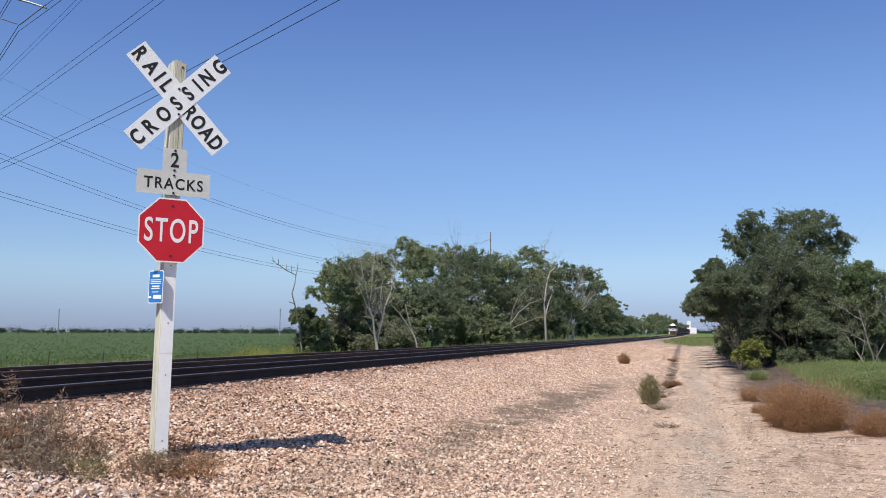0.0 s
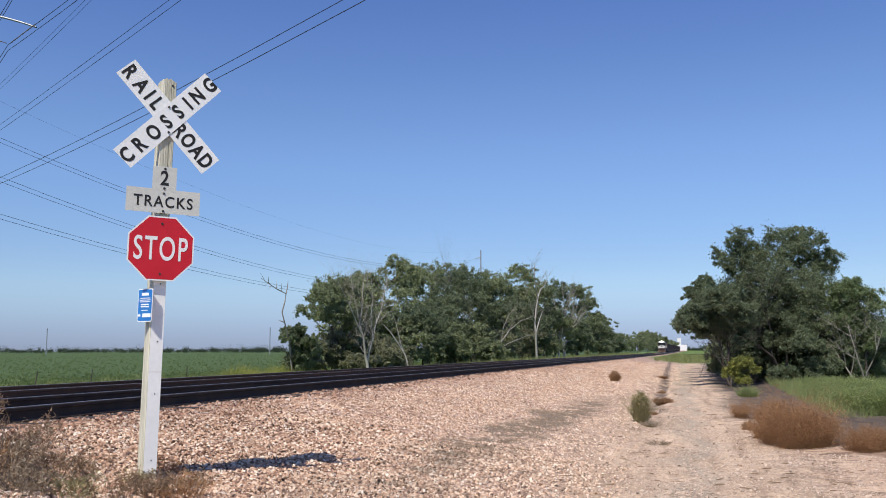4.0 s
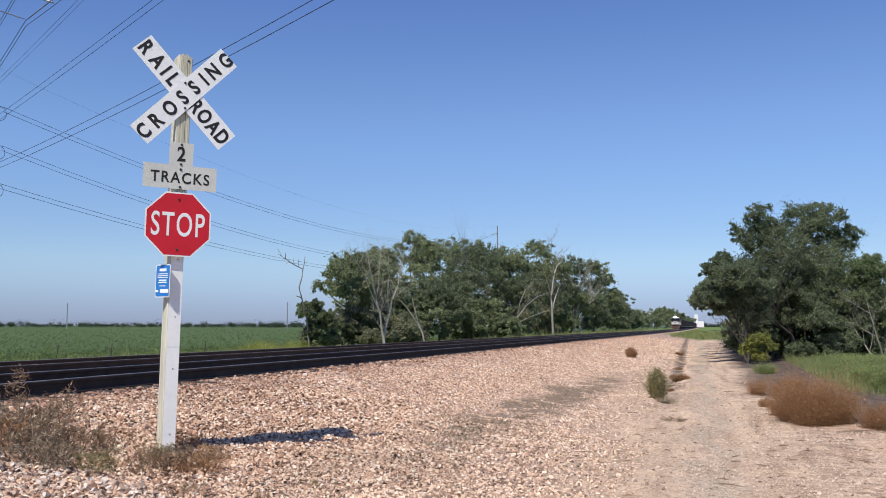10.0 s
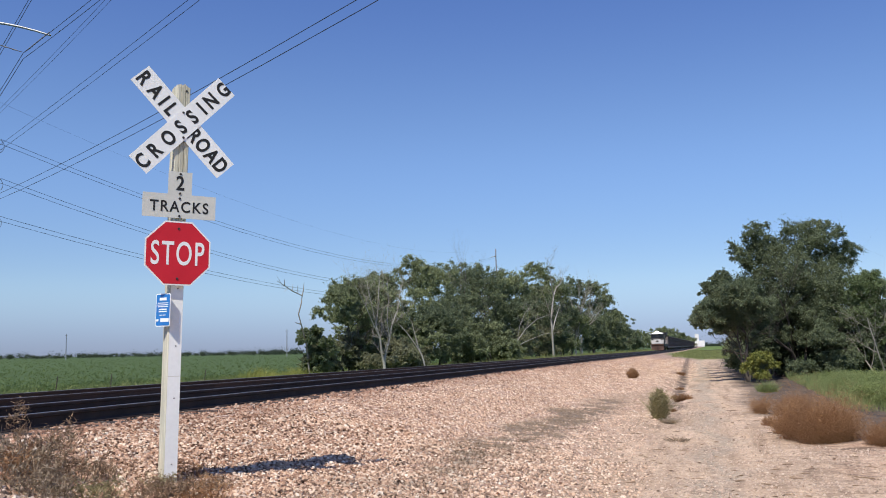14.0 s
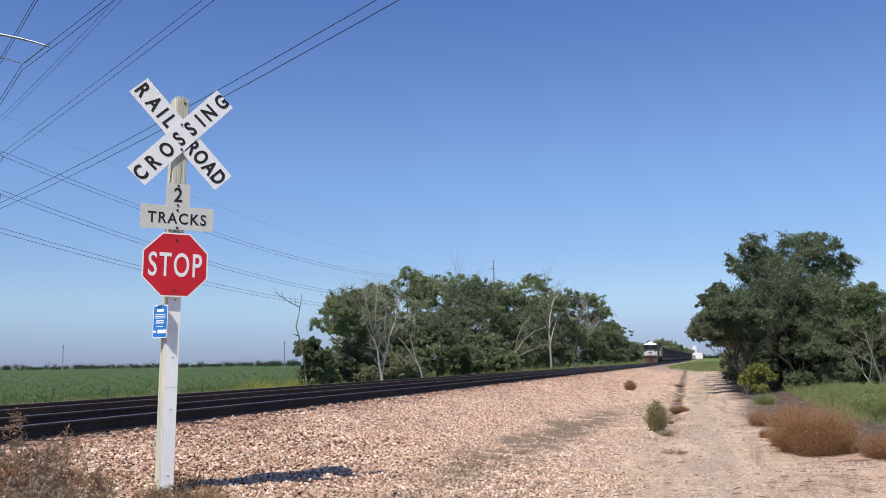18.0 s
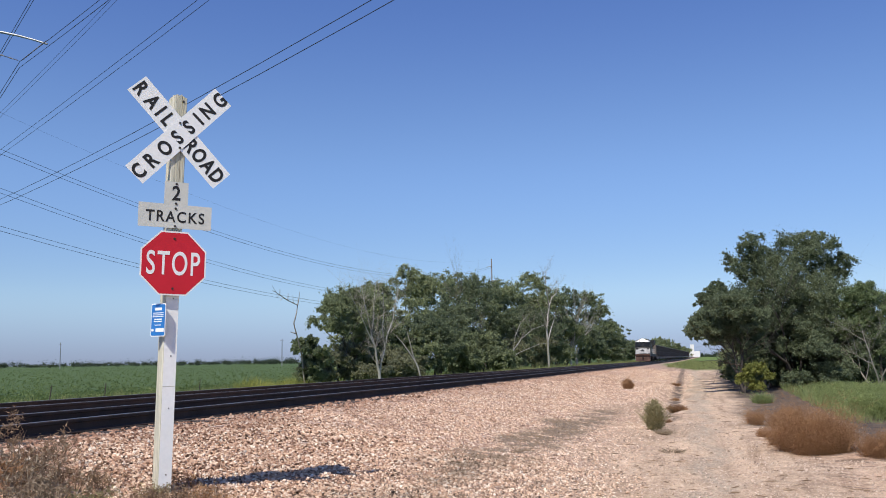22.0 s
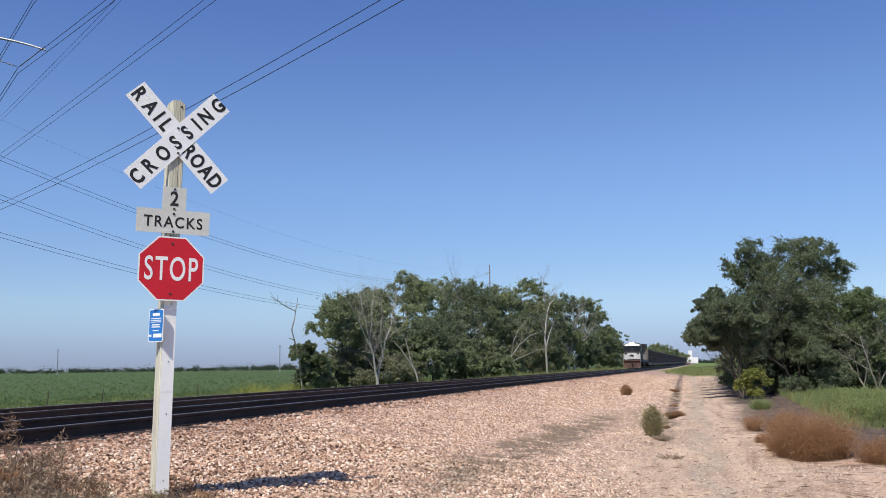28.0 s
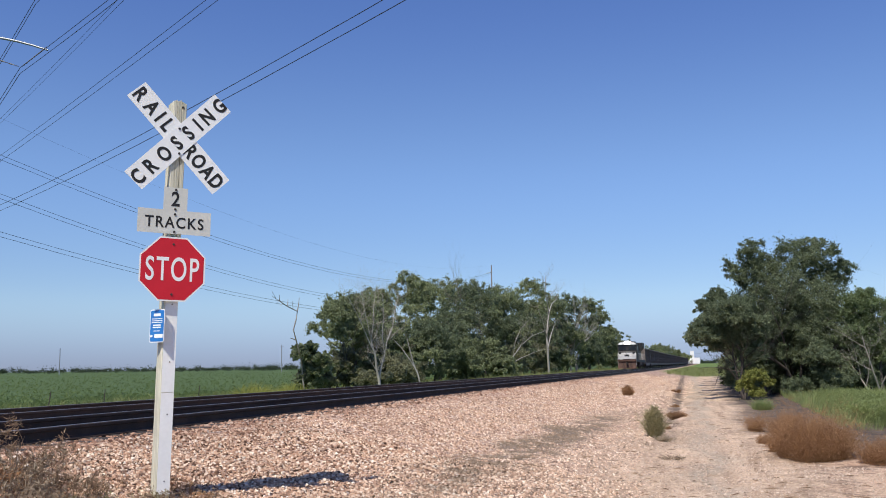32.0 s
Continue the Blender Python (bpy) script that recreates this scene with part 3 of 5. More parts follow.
def track(name, x, top, label, near_ties):
    thing = empty(name, pose(x, 0, 0), label, "railway track", "railway tracks")
    thing["kind"] = "structure"
    base = top - 0.172
    for side in (-0.7525, 0.7525):
        rail = raw("rail", *along([(side + a, base + b) for a, b in RAIL_OUT]), M_RAIL, thing)
        rail["label"] = "rust-dark steel rail"
        head = raw("rail_head", *along([(side - 0.028, base + 0.168), (side + 0.028, base + 0.168), (side + 0.028, base + 0.172), (side - 0.028, base + 0.172)]), M_RAILTOP, rail)
        head["label"] = "worn bright running surface"
    tie_bm = box(new_bm(), (2.74, 0.23, 0.17), (0, 0, 0), None, 0.012)
    me = bpy.data.meshes.new("tie")
    tie_bm.to_mesh(me)
    tie_bm.free()
    me.materials.append(M_TIE)
    rng = random.Random(7)
    for i in range(near_ties):
        ob = new("tie", me)
        ob.parent = thing
        y = 2 + i * 0.5 + rng.uniform(-0.03, 0.03)
        ob.matrix_basis = pose(rng.uniform(-0.04, 0.04), y, base - 0.083 + grade(y).item(), 0, 0, rng.uniform(-1.5, 1.5))
    y = 2 + 0.5 * np.arange(near_ties, 900)
    block = np.array([(a, b, c) for c in (-0.085, 0.085) for b in (-0.115, 0.115) for a in (-1.32, 1.32)])
    v = block[None] + np.stack([np.zeros(len(y)), y, base - 0.083 + grade(y)], 1)[:, None]
    quad = np.array([(4, 5, 7, 6), (0, 1, 5, 4), (2, 6, 7, 3), (0, 4, 6, 2), (1, 3, 7, 5)])
    far = raw("far_ties", v.reshape(-1, 3), (quad[None] + 8 * np.arange(len(y))[:, None, None]).reshape(-1, 4), M_TIE, thing)
    far["kind"] = "stuff"
    return thing


track("railway_track", -8.25, RAIL_Z, "dark steel rails on creosoted wooden ties in pink ballast", 110)
track("railway_track", -12.21, 0.915, "second pair of dark steel rails beyond the first track", 40)


# ---- crossing sign ----
def letters(text, cap, squeeze, parent, m, material, offset=0.012, name="lettering"):
    """Lettering as a mesh of the given cap height, centred, lying in the x-z plane and facing -y."""
    cu = bpy.data.curves.new("text", "FONT")
    cu.body, cu.size, cu.offset, cu.extrude, cu.resolution_u = text, 1.0, offset, 0.004, 6
    cu.space_character = 1.2 if len(text) > 4 else 1.16
    tmp = new("text", cu)
    bpy.context.view_layer.update()
    me = bpy.data.meshes.new_from_object(tmp.evaluated_get(bpy.context.evaluated_depsgraph_get()))
    bpy.data.objects.remove(tmp)
    co = np.zeros(len(me.vertices) * 3, np.float32)
    me.vertices.foreach_get("co", co)
    co = co.reshape(-1, 3)
    lo, hi = co.min(0), co.max(0)
    k = cap / (hi[1] - lo[1])
    x = (co[:, 0] - (lo[0] + hi[0]) / 2) * k * squeeze
    z = (co[:, 1] - (lo[1] + hi[1]) / 2) * k
    out = np.stack([x, -(co[:, 2] - lo[2]) / (hi[2] - lo[2]) * 0.0015, z], 1)
    me.vertices.foreach_set("co", out.astype(np.float32).ravel())
    me.materials.clear()
    me.materials.append(material)
    ob = new(name, me)
    ob.parent = parent
    ob.matrix_basis = m
    return ob


def plate(outline, y, thick=0.003):
    return prism(new_bm(), outline, y - thick, y)


def rect(w, h, r=0.0, n=4):
    if not r:
        return [(-w / 2, -h / 2), (w / 2, -h / 2), (w / 2, h / 2), (-w / 2, h / 2)]
    out = []
    for cx, cz, a0 in ((w / 2 - r, -h / 2 + r, -90), (w / 2 - r, h / 2 - r, 0), (-w / 2 + r, h / 2 - r, 90), (-w / 2 + r, -h / 2 + r, 180)):
        for i in range(n + 1):
            a = radians(a0 + 90 * i / n)
            out.append((cx + r * math.cos(a), cz + r * math.sin(a)))
    return out


def bolt(parent, x, y, z, r=0.013):
    bm = rod(new_bm(), (x, y, z), (x, y - r * 0.5, z), r, r * 0.8, 6)
    return part("bolt", bm, M_BOLT, parent)


def crossing_sign():
    thing = empty("crossing_sign", pose(-4.903, 7.347, 0.49, 0, 1.1, 45), "wooden post with white railroad crossbuck and red stop sign", "sign")
    # post: squared timber, chamfered top
    ring = [(-0.060, -0.071), (-0.024, -0.071), (-0.0225, -0.066), (-0.021, -0.071), (0.018, -0.071), (0.0205, -0.058), (0.023, -0.071), (0.060, -0.071), (0.066, -0.064), (0.066, -0.02), (0.062, -0.018), (0.066, -0.016),
            (0.066, 0.120), (0.060, 0.127), (-0.060, 0.127), (-0.066, 0.120), (-0.066, 0.016), (-0.061, 0.014), (-0.066, 0.012), (-0.066, -0.064)]
    bm, rng = new_bm(), random.Random(4)
    rows = []
    for k in range(14):
        z = -0.2 + 3.925 * k / 13
        top = k == 13
        rows.append([bm.verts.new((x + (0 if z < 2 else rng.uniform(-0.0012, 0.0012)), y + (0 if z < 2 else rng.uniform(-0.0008, 0.0012)), z + (rng.uniform(-0.02, 0.006) - (0.014 if abs(x) > 0.055 else 0) if top else 0))) for x, y in ring])
    for lo, hi in zip(rows, rows[1:]):
        for i in range(len(ring)):
            bm.faces.new((lo[i], lo[i - len(ring) + 1], hi[i - len(ring) + 1], hi[i]))
    peak = bm.verts.new((0.005, 0.01, 3.722))
    for i in range(len(ring)):
        bm.faces.new((rows[-1][i], rows[-1][i - len(ring) + 1], peak))
    bmesh.ops.recalc_face_normals(bm, faces=bm.faces[:])
    post = part("post", bm, M_WOOD, thing, "weathered squared timber post")
    post.matrix_basis = pose(0.010, 0.002, 0, 0, 0, 1.5)
    front = -0.0735
    bolt(post, 0.03, front + 0.003, 3.66)
    # two lengths of white strip on the front face
    for z0, z1 in ((-0.02, 0.905), (0.909, 1.93)):
        bm = box(new_bm(), (0.116, 0.005, z1 - z0), (0.004, front - 0.002, (z0 + z1) / 2))
        strip = part("post_strip", bm, M_WHITE2, post, "white reflective strip")
        for z in ((z0 + 0.12, z1 - 0.2) if z0 < 0.5 else (z0 + 0.28, z1 - 0.2)):
            bolt(strip, 0.01, front - 0.0045, z, 0.007)
    front = -0.0765
    # stop sign
    r = 0.3048 / math.cos(radians(22.5))
    octa = [(r * math.cos(radians(22.5 + 45 * i)), r * math.sin(radians(22.5 + 45 * i))) for i in range(8)]
    stop = part("stop_sign", plate(octa, front - 0.045, 0.003), M_WHITE, thing, "red octagonal stop sign with white border")
    stop.matrix_basis = pose(0.0, 0, 2.06)
    face = part("red_face", plate([(a * 0.955, b * 0.955) for a, b in octa], front - 0.048, 0.001), M_RED, stop)
    letters("STOP", 0.228, 0.60, stop, pose(0, front - 0.0495, 0.0), M_WHITE, 0.010)
    part("spacer", box(new_bm(), (0.10, 0.046, 0.5), (0, front - 0.022, 0)), M_ALU, stop)
    for z in (0.235, -0.24):
        bolt(stop, 0, front - 0.048, z)
    # track count plate: one T-shaped sheet turned over
    t = [(-0.343, -0.115), (0.343, -0.115), (0.343, 0.115), (0.112, 0.115), (0.112, 0.335), (-0.112, 0.335), (-0.112, 0.115), (-0.343, 0.115)]
    count = part("track_count_plate", plate(t, front - 0.004), M_DULL, thing, "dull white inverted T-shaped plate with black lettering")
    count.matrix_basis = pose(0.008, 0, 2.517)
    letters("TRACKS", 0.108, 0.89, count, pose(0, front - 0.0075, -0.005), M_BLACK, 0.016)
    letters("2", 0.142, 0.85, count, pose(0, front - 0.0075, 0.225), M_BLACK, 0.02)
    for z in (0.315, 0.125, 0.075, -0.095):
        bolt(count, 0.0, front - 0.007, z)
    # crossbuck
    for text, turn, y, spots, name in (
        ("RAILROAD", 46.0, front - 0.004, (-0.54, -0.385, -0.27, -0.165, 0.165, 0.28, 0.41, 0.535), "railroad_blade"),
        ("CROSSING", -47.0, front - 0.009, (-0.54, -0.375, -0.20, -0.035, 0.12, 0.25, 0.375, 0.545), "crossing_blade"),
    ):
        blade = part("crossbuck_blade", plate(rect(1.215 if name == "railroad_blade" else 1.195, 0.228), y), M_WHITE, thing, "white blade with black lettering")
        blade.matrix_basis = pose(0.016, 0, 3.338 if name == "railroad_blade" else 3.318, 0, turn, 0)
        for ch, s in zip(text, spots):
            letters(ch, 0.148, 0.78, blade, pose(s, y - 0.0035, 0), M_BLACK, 0.032, "letter")
        if name == "crossing_blade":
            for s, z in ((0.085, 0.083), (-0.09, -0.09)):
                bolt(blade, s, y - 0.003, z)
    # notice on the post's side
    bm = plate(rect(0.21, 0.31, 0.02), -0.004)
    note = part("blue_notice", bm, M_WHITE, thing, "small blue notice with white lines")
    note.matrix_basis = pose(-0.096, -0.045, 1.525, 0, 0, -63)
    part("blue_face", plate(rect(0.194, 0.292, 0.016), -0.0075, 0.001), M_BLUE, note)
    for z, w, h in ((0.103, 0.10, 0.026), (0.066, 0.15, 0.007), (0.048, 0.155, 0.007), (0.032, 0.15, 0.007), (0.006, 0.11, 0.012), (-0.014, 0.12, 0.010), (-0.048, 0.09, 0.007)):
        part("bar", plate([(a, b + z) for a, b in rect(w, h)], -0.009, 0.0008), M_WHITE, note)
    part("bar", plate([(a + 0.03, b - 0.095) for a, b in rect(0.12, 0.035)], -0.009, 0.0008), M_WHITE, note)
    part("bar", plate([(a - 0.075, b - 0.095) for a, b in rect(0.035, 0.02)], -0.009, 0.0008), M_WHITE, note)
    return thing


crossing_sign()


# ---- plants ----
def tubes(paths, sides=5):
    """Tapered tubes along paths of (point, radius). Returns verts and quads."""
    V, Fc, n0 = [], [], 0
    for path in paths:
        pts = np.array([p for p, _ in path], float)
        rad = np.array([r for _, r in path])
        d = np.gradient(pts, axis=0)
        d /= np.linalg.norm(d, axis=1, keepdims=True) + 1e-9
        ref = np.where(np.abs(d[:, 2:3]) > 0.9, [[1.0, 0, 0]], [[0, 0, 1.0]])
        u = np.cross(d, ref)
        u /= np.linalg.norm(u, axis=1, keepdims=True) + 1e-9
        w = np.cross(d, u)
        a = np.arange(sides) * 2 * np.pi / sides
        ring = pts[:, None] + rad[:, None, None] * (u[:, None] * np.cos(a)[None, :, None] + w[:, None] * np.sin(a)[None, :, None])
        V.append(ring.reshape(-1, 3))
        for k in range(len(pts) - 1):
            for s in range(sides):
                Fc.append((n0 + k * sides + s, n0 + k * sides + (s + 1) % sides, n0 + (k + 1) * sides + (s + 1) % sides, n0 + (k + 1) * sides + s))
        n0 += len(pts) * sides
    return np.concatenate(V), np.array(Fc)


def grow(rng, start, way, length, radius, depth, out, spread=0.55, lift=0.25, kids=(2, 4), bend=0.16):
    """Branches: a bent path, and smaller ones off it. Tips are collected too."""
    way = np.array(way, float)
    p, path = np.array(start, float), []
    steps = 6
    for i in range(steps + 1):
        path.append((p.copy(), radius * (1 - 0.72 * i / steps)))
        way = way + rng.normal(0, bend, 3) + np.array([0, 0, lift * 0.15])
        way /= np.linalg.norm(way)
        p = p + way * length / steps
    out.append(path)
    if depth <= 0:
        return
    for _ in range(rng.integers(*kids) + 1):
        i = rng.integers(2, steps)
        side = rng.normal(0, 1, 3)
        side -= way * (side @ way)
        side /= np.linalg.norm(side)
        w2 = way * (1 - spread) + side * spread + np.array([0, 0, lift])
        grow(rng, path[i][0], w2 / np.linalg.norm(w2), length * rng.uniform(0.5, 0.75), path[i][1] * 0.62, depth - 1, out, spread, lift, kids, bend)


def leaf_cloud(rng, centres, radii, per, size, squash=0.75, slim=0.30, draw=0.55):
    """Leaf sprays round clump centres: pointed blades, each an island of its own."""
    n = len(centres) * per
    d = rng.normal(0, 1, (n, 3))
    d /= np.linalg.norm(d, axis=1, keepdims=True)
    rr = np.minimum(np.abs(rng.normal(0, 0.62, n)), 1.25)
    c = np.repeat(centres, per, 0) + d * (rr * np.repeat(radii, per))[:, None] * np.array([1, 1, squash])
    # every spray is drawn out along a twig of its own
    twig = rng.normal(0, 1, (len(centres), 3)) + [0, 0, 0.5]
    twig *= (np.asarray(radii) * draw / np.linalg.norm(twig, axis=1))[:, None]
    c = c + np.repeat(twig, per, 0) * np.clip(rng.normal(0, 1, n), -1.5, 1.5)[:, None]
    ax = d * 0.35 + rng.normal(0, 0.7, (n, 3)) + np.repeat(twig, per, 0) / np.repeat(radii, per)[:, None] * 0.8
    ax /= np.linalg.norm(ax, axis=1, keepdims=True)
    b = np.cross(ax, rng.normal(0, 1, (n, 3)))
    b /= np.linalg.norm(b, axis=1, keepdims=True)
    s = (size * rng.uniform(0.6, 1.4, n))[:, None]
    nrm = np.cross(ax, b) * s * 0.18
    v = np.stack([c - ax * s * 0.5 - b * s * slim, c - ax * s * 0.3 + b * s * slim + nrm, c + ax * s * 0.6 - nrm], 1)
    return v.reshape(-1, 3), np.arange(3 * n).reshape(-1, 3)


def tree(name, at, h, w, seed, leaf, size, clumps, per, label, low=0.12, lobes=7, trunks=1, group="", shape=None, dome=True):
    """A tapered trunk with limbs, and a crown of leaf sprays gathered in uneven lobes."""
    rng = np.random.default_rng(seed)
    thing = empty(name, pose(*at), label, "tree", group)
    for k in range(trunks):
        wood = []
        off = rng.normal(0, 0.25, 2) if trunks > 1 else np.zeros(2)
        tilt = np.array([*(rng.normal(0, 0.18, 2) if trunks > 1 else rng.normal(0, 0.05, 2)), 1.0])
        grow(rng, (off[0], off[1], -0.15), tilt, h * 0.58, 0.022 * h / trunks ** 0.4, 3 if at[1] < 60 and at[0] > 0 else 2, wood, 0.6, 0.3, (2, 4))
        v, f = tubes(wood)
        raw("trunk", v, f, M_BARK, thing, True)
    # lobes: big uneven masses within the outline; clumps sit on their skins
    L = list(shape or ())
    for k in range(0 if shape else lobes):
        a = rng.uniform(0, 6.283)
        zf = low + (1 - low) * (k + 0.5) / lobes + rng.normal(0, 0.05)
        prof = math.sin(min(max((zf - low * 0.3) / (1.02 - low * 0.3), 0.05), 0.98) * math.pi) ** 0.55
        rl = rng.uniform(0.30, 0.50) * w * 0.5
        dist = max(w * 0.5 * prof - rl * 0.8, 0) * rng.uniform(0.6, 1.1)
        zc = min(max(zf * h, rl * 0.6), h - rl * 0.72)
        L.append((dist * math.cos(a), dist * math.sin(a), zc, rl))
    L = np.array(L)
    pick = rng.choice(len(L), clumps, p=L[:, 3] ** 2 / (L[:, 3] ** 2).sum())
    d = rng.normal(0, 1, (clumps, 3))
    d /= np.linalg.norm(d, axis=1, keepdims=True)
    # boughs are domed: thick above, open and shaded below
    d[:, 2] = np.where(dome & (d[:, 2] < -0.25), -d[:, 2] * 0.9, d[:, 2] * 0.85)
    cen = L[pick, :3] + d * (L[pick, 3] * rng.uniform(0.45, 1.15, clumps))[:, None]
    cen[:, 2] = np.maximum(cen[:, 2], 0.25 + low * h * 0.3)
    rad = (rng.uniform(0.13, 0.36, clumps) if dome else rng.uniform(0.18, 0.46, clumps)) * L[pick, 3]
    v, f = leaf_cloud(rng, cen, rad, per, size)
    raw("crown", v, f, leaf, thing)
    return thing


def bare_tree(name, at, h, seed, material, label, depth=4, spread=0.5, forks=1, radius=0.016, lift=0.3, tilt=(0, 0), category="dead tree", fan=0.10):
    rng = np.random.default_rng(seed)
    thing = empty(name, pose(*at), label, category)
    wood = []
    for k in range(forks):
        way = np.array([rng.normal(0, fan) + tilt[0], rng.normal(0, fan) + tilt[1], 1.0])
        grow(rng, (rng.normal(0, 0.1), rng.normal(0, 0.1), -0.2), way / np.linalg.norm(way), h * 0.62, radius * h, depth, wood, spread, lift, (2, 4), 0.10)
    v, f = tubes(wood[:1])
    raw("trunk", v, f, material, thing, True)
    if len(wood) > 1:
        v, f = tubes(wood[1:], 4)
        raw("branchwork", v, f, material, thing, True)["kind"] = "stuff"
    return thing


GROVE = "trees of the grove beyond the tracks"
TREES = [
    # x, y, height, width, kind
    (-27.7, 59.9, 3.4, 2.8, "a"), (-32.0, 78.0, 7.6, 4.4, "b"), (-33.0, 79.5, 6.4, 5.4, "a"), (-33.0, 84.0, 8.2, 7.0, "b"),
    (-36.0, 97.0, 10.2, 8.0, "a"), (-35.0, 105.0, 13.0, 7.5, "b"), (-36.0, 121.0, 13.3, 10.0, "b"), (-31.0, 116.0, 12.0, 9.0, "n"),
    (-28.0, 92.0, 6.0, 6.5, "n"), (-29.0, 103.0, 8.0, 7.5, "n"), (-27.5, 104.0, 5.0, 6.0, "n"), (-31.0, 134.0, 12.6, 11.0, "b"), (-32.0, 126.0, 13.0, 10.0, "a"),
    (-28.5, 128.0, 8.0, 8.5, "n"), (-29.0, 153.0, 15.6, 9.5, "b"), (-27.0, 145.0, 9.0, 9.0, "n"), (-28.0, 172.0, 14.0, 10.0, "a"),
    (-28.0, 186.0, 15.0, 10.0, "n"), (-26.5, 178.0, 9.0, 9.0, "b"), (-27.0, 214.0, 16.0, 11.0, "a"), (-26.5, 232.0, 14.0, 11.0, "a"),
    (-26.0, 262.0, 11.0, 10.0, "n"), (-40.0, 103.0, 8.5, 7.0, "n"), (-42.0, 112.0, 11.0, 9.0, "n"), (-40.0, 140.0, 13.0, 10.0, "n"),
    (-38.0, 170.0, 14.0, 11.0, "n"), (-36.0, 205.0, 15.0, 12.0, "n"), (-26.0, 330.0, 7.0, 9.0, "a"), (-27.0, 380.0, 7.5, 9.0, "b"),
    (-29.5, 66.0, 2.6, 3.0, "o"), (-29.0, 70.5, 3.2, 3.4, "o"), (-30.5, 76.0, 4.2, 4.2, "a"), (-29.5, 82.0, 4.4, 4.6, "n"), (-29.0, 88.0, 4.6, 4.6, "a"), (-24.6, 70.2, 1.6, 2.6, "o"), (-25.2, 66.5, 1.3, 2.6, "o"), (-22.6, 100.0, 2.6, 4.4, "g"), (-27.0, 75.0, 2.6, 4.0, "o"), (-27.0, 80.0, 2.2, 3.6, "o"), (-26.0, 98.0, 4.6, 6.0, "g"), (-26.0, 105.0, 4.4, 6.0, "g"), (-25.0, 122.0, 4.0, 5.5, "o"),
    (-25.0, 140.0, 4.5, 6.0, "o"), (-25.0, 158.0, 6.0, 7.0, "a"), (-25.0, 196.0, 8.0, 9.0, "n"), (-24.5, 246.0, 8.0, 9.0, "n"), (-25.0, 290.0, 6.0, 9.0, "n"),
    (-32.0, 146.0, 12.5, 9.0, "n"), (-30.0, 160.0, 12.0, 9.0, "a"), (-33.0, 138.0, 11.0, 9.0, "n"),
    (-25.0, 430.0, 8.5, 12.0, "a"), (-26.0, 470.0, 9.5, 13.0, "b"), (-24.0, 640.0, 12.0, 18.0, "a"), (-23.0, 740.0, 10.0, 20.0, "b"), (-22.0, 840.0, 8.5, 22.0, "a"), (-25.0, 520.0, 11.0, 14.0, "a"), (-26.0, 570.0, 11.0, 14.0, "a"),
]
for i, (x, y, h, w, kind) in enumerate(TREES):
    h, w = h * 1.05, w * 1.2
    # dark leaf on mid-grove trees also puts shade pockets into the colour
    leaf = {"a": M_LEAF, "b": M_LEAF2, "n": M_LEAFN, "g": M_LEAF, "o": M_BRUSH}[kind]
    far = y > 300
    tree("tree", (x, y, height(x, y).item()), h, w, 40 + i, leaf, 0.125 + 0.00085 * y, 80 if far else 90 if x < -37 else 220, 75 if far else 100,
         {"a": "green elm with a dense uneven crown", "b": "lighter green cottonwood with an open crown", "n": "low dark green bushy tree", "g": "green rounded bush", "o": "low olive-grey brush"}[kind] + " in the trackside grove", 0.02 if kind in "ngo" else 0.10, 12, group=GROVE)

tree("tree", (-30.0, 70.5, height(-30.0, 70.5).item()), 7.8, 9.0, 39, M_LEAF, 0.145, 330, 120, "wide-crowned green elm at the end of the trackside grove", 0.2, group=GROVE, trunks=2, shape=[
    (0, -3.7, 4.9, 1.0), (0.4, -2.2, 5.9, 1.2), (0, -0.6, 6.4, 1.3), (-0.5, 1.3, 6.9, 1.4), (0.5, 3.0, 7.0, 1.5), (1.0, -1.5, 4.4, 1.0), (0.8, 1.2, 4.9, 1.3), (0, 3.6, 4.6, 1.6)])


def dead_stems(at, stems, twig, reach, seed, material, label, fan=0.0):
    """A dead tree given by its stems; fine grey twigs grow from their upper ends."""
    rng = np.random.default_rng(seed)
    thing = empty("dead_tree", pose(*at), label, "dead tree")
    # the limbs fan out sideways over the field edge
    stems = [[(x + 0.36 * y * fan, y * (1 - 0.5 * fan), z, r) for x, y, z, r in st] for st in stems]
    for k, st in enumerate(stems):
        v, f = tubes([[((x, y, z), r) for x, y, z, r in st]], 7)
        raw("trunk" if k == 0 else "limb", v, f, material, thing, True)
    wood = []
    for st in stems:
        for x, y, z, r in st[2:]:
            for _ in range(twig):
                way = np.array([rng.normal(0, 0.9), rng.normal(0, 0.7), rng.uniform(0.3, 1.3)])
                grow(rng, (x, y, z), way / np.linalg.norm(way), reach * rng.uniform(0.4, 1.1), min(r * 0.6, 0.032), 2, wood, 0.5, 0.3, (2, 4), 0.14)
    if wood:
        v, f = tubes(wood, 3)
        raw("branchwork", v, f, M_TWIG, thing, True)["kind"] = "stuff"
    return thing


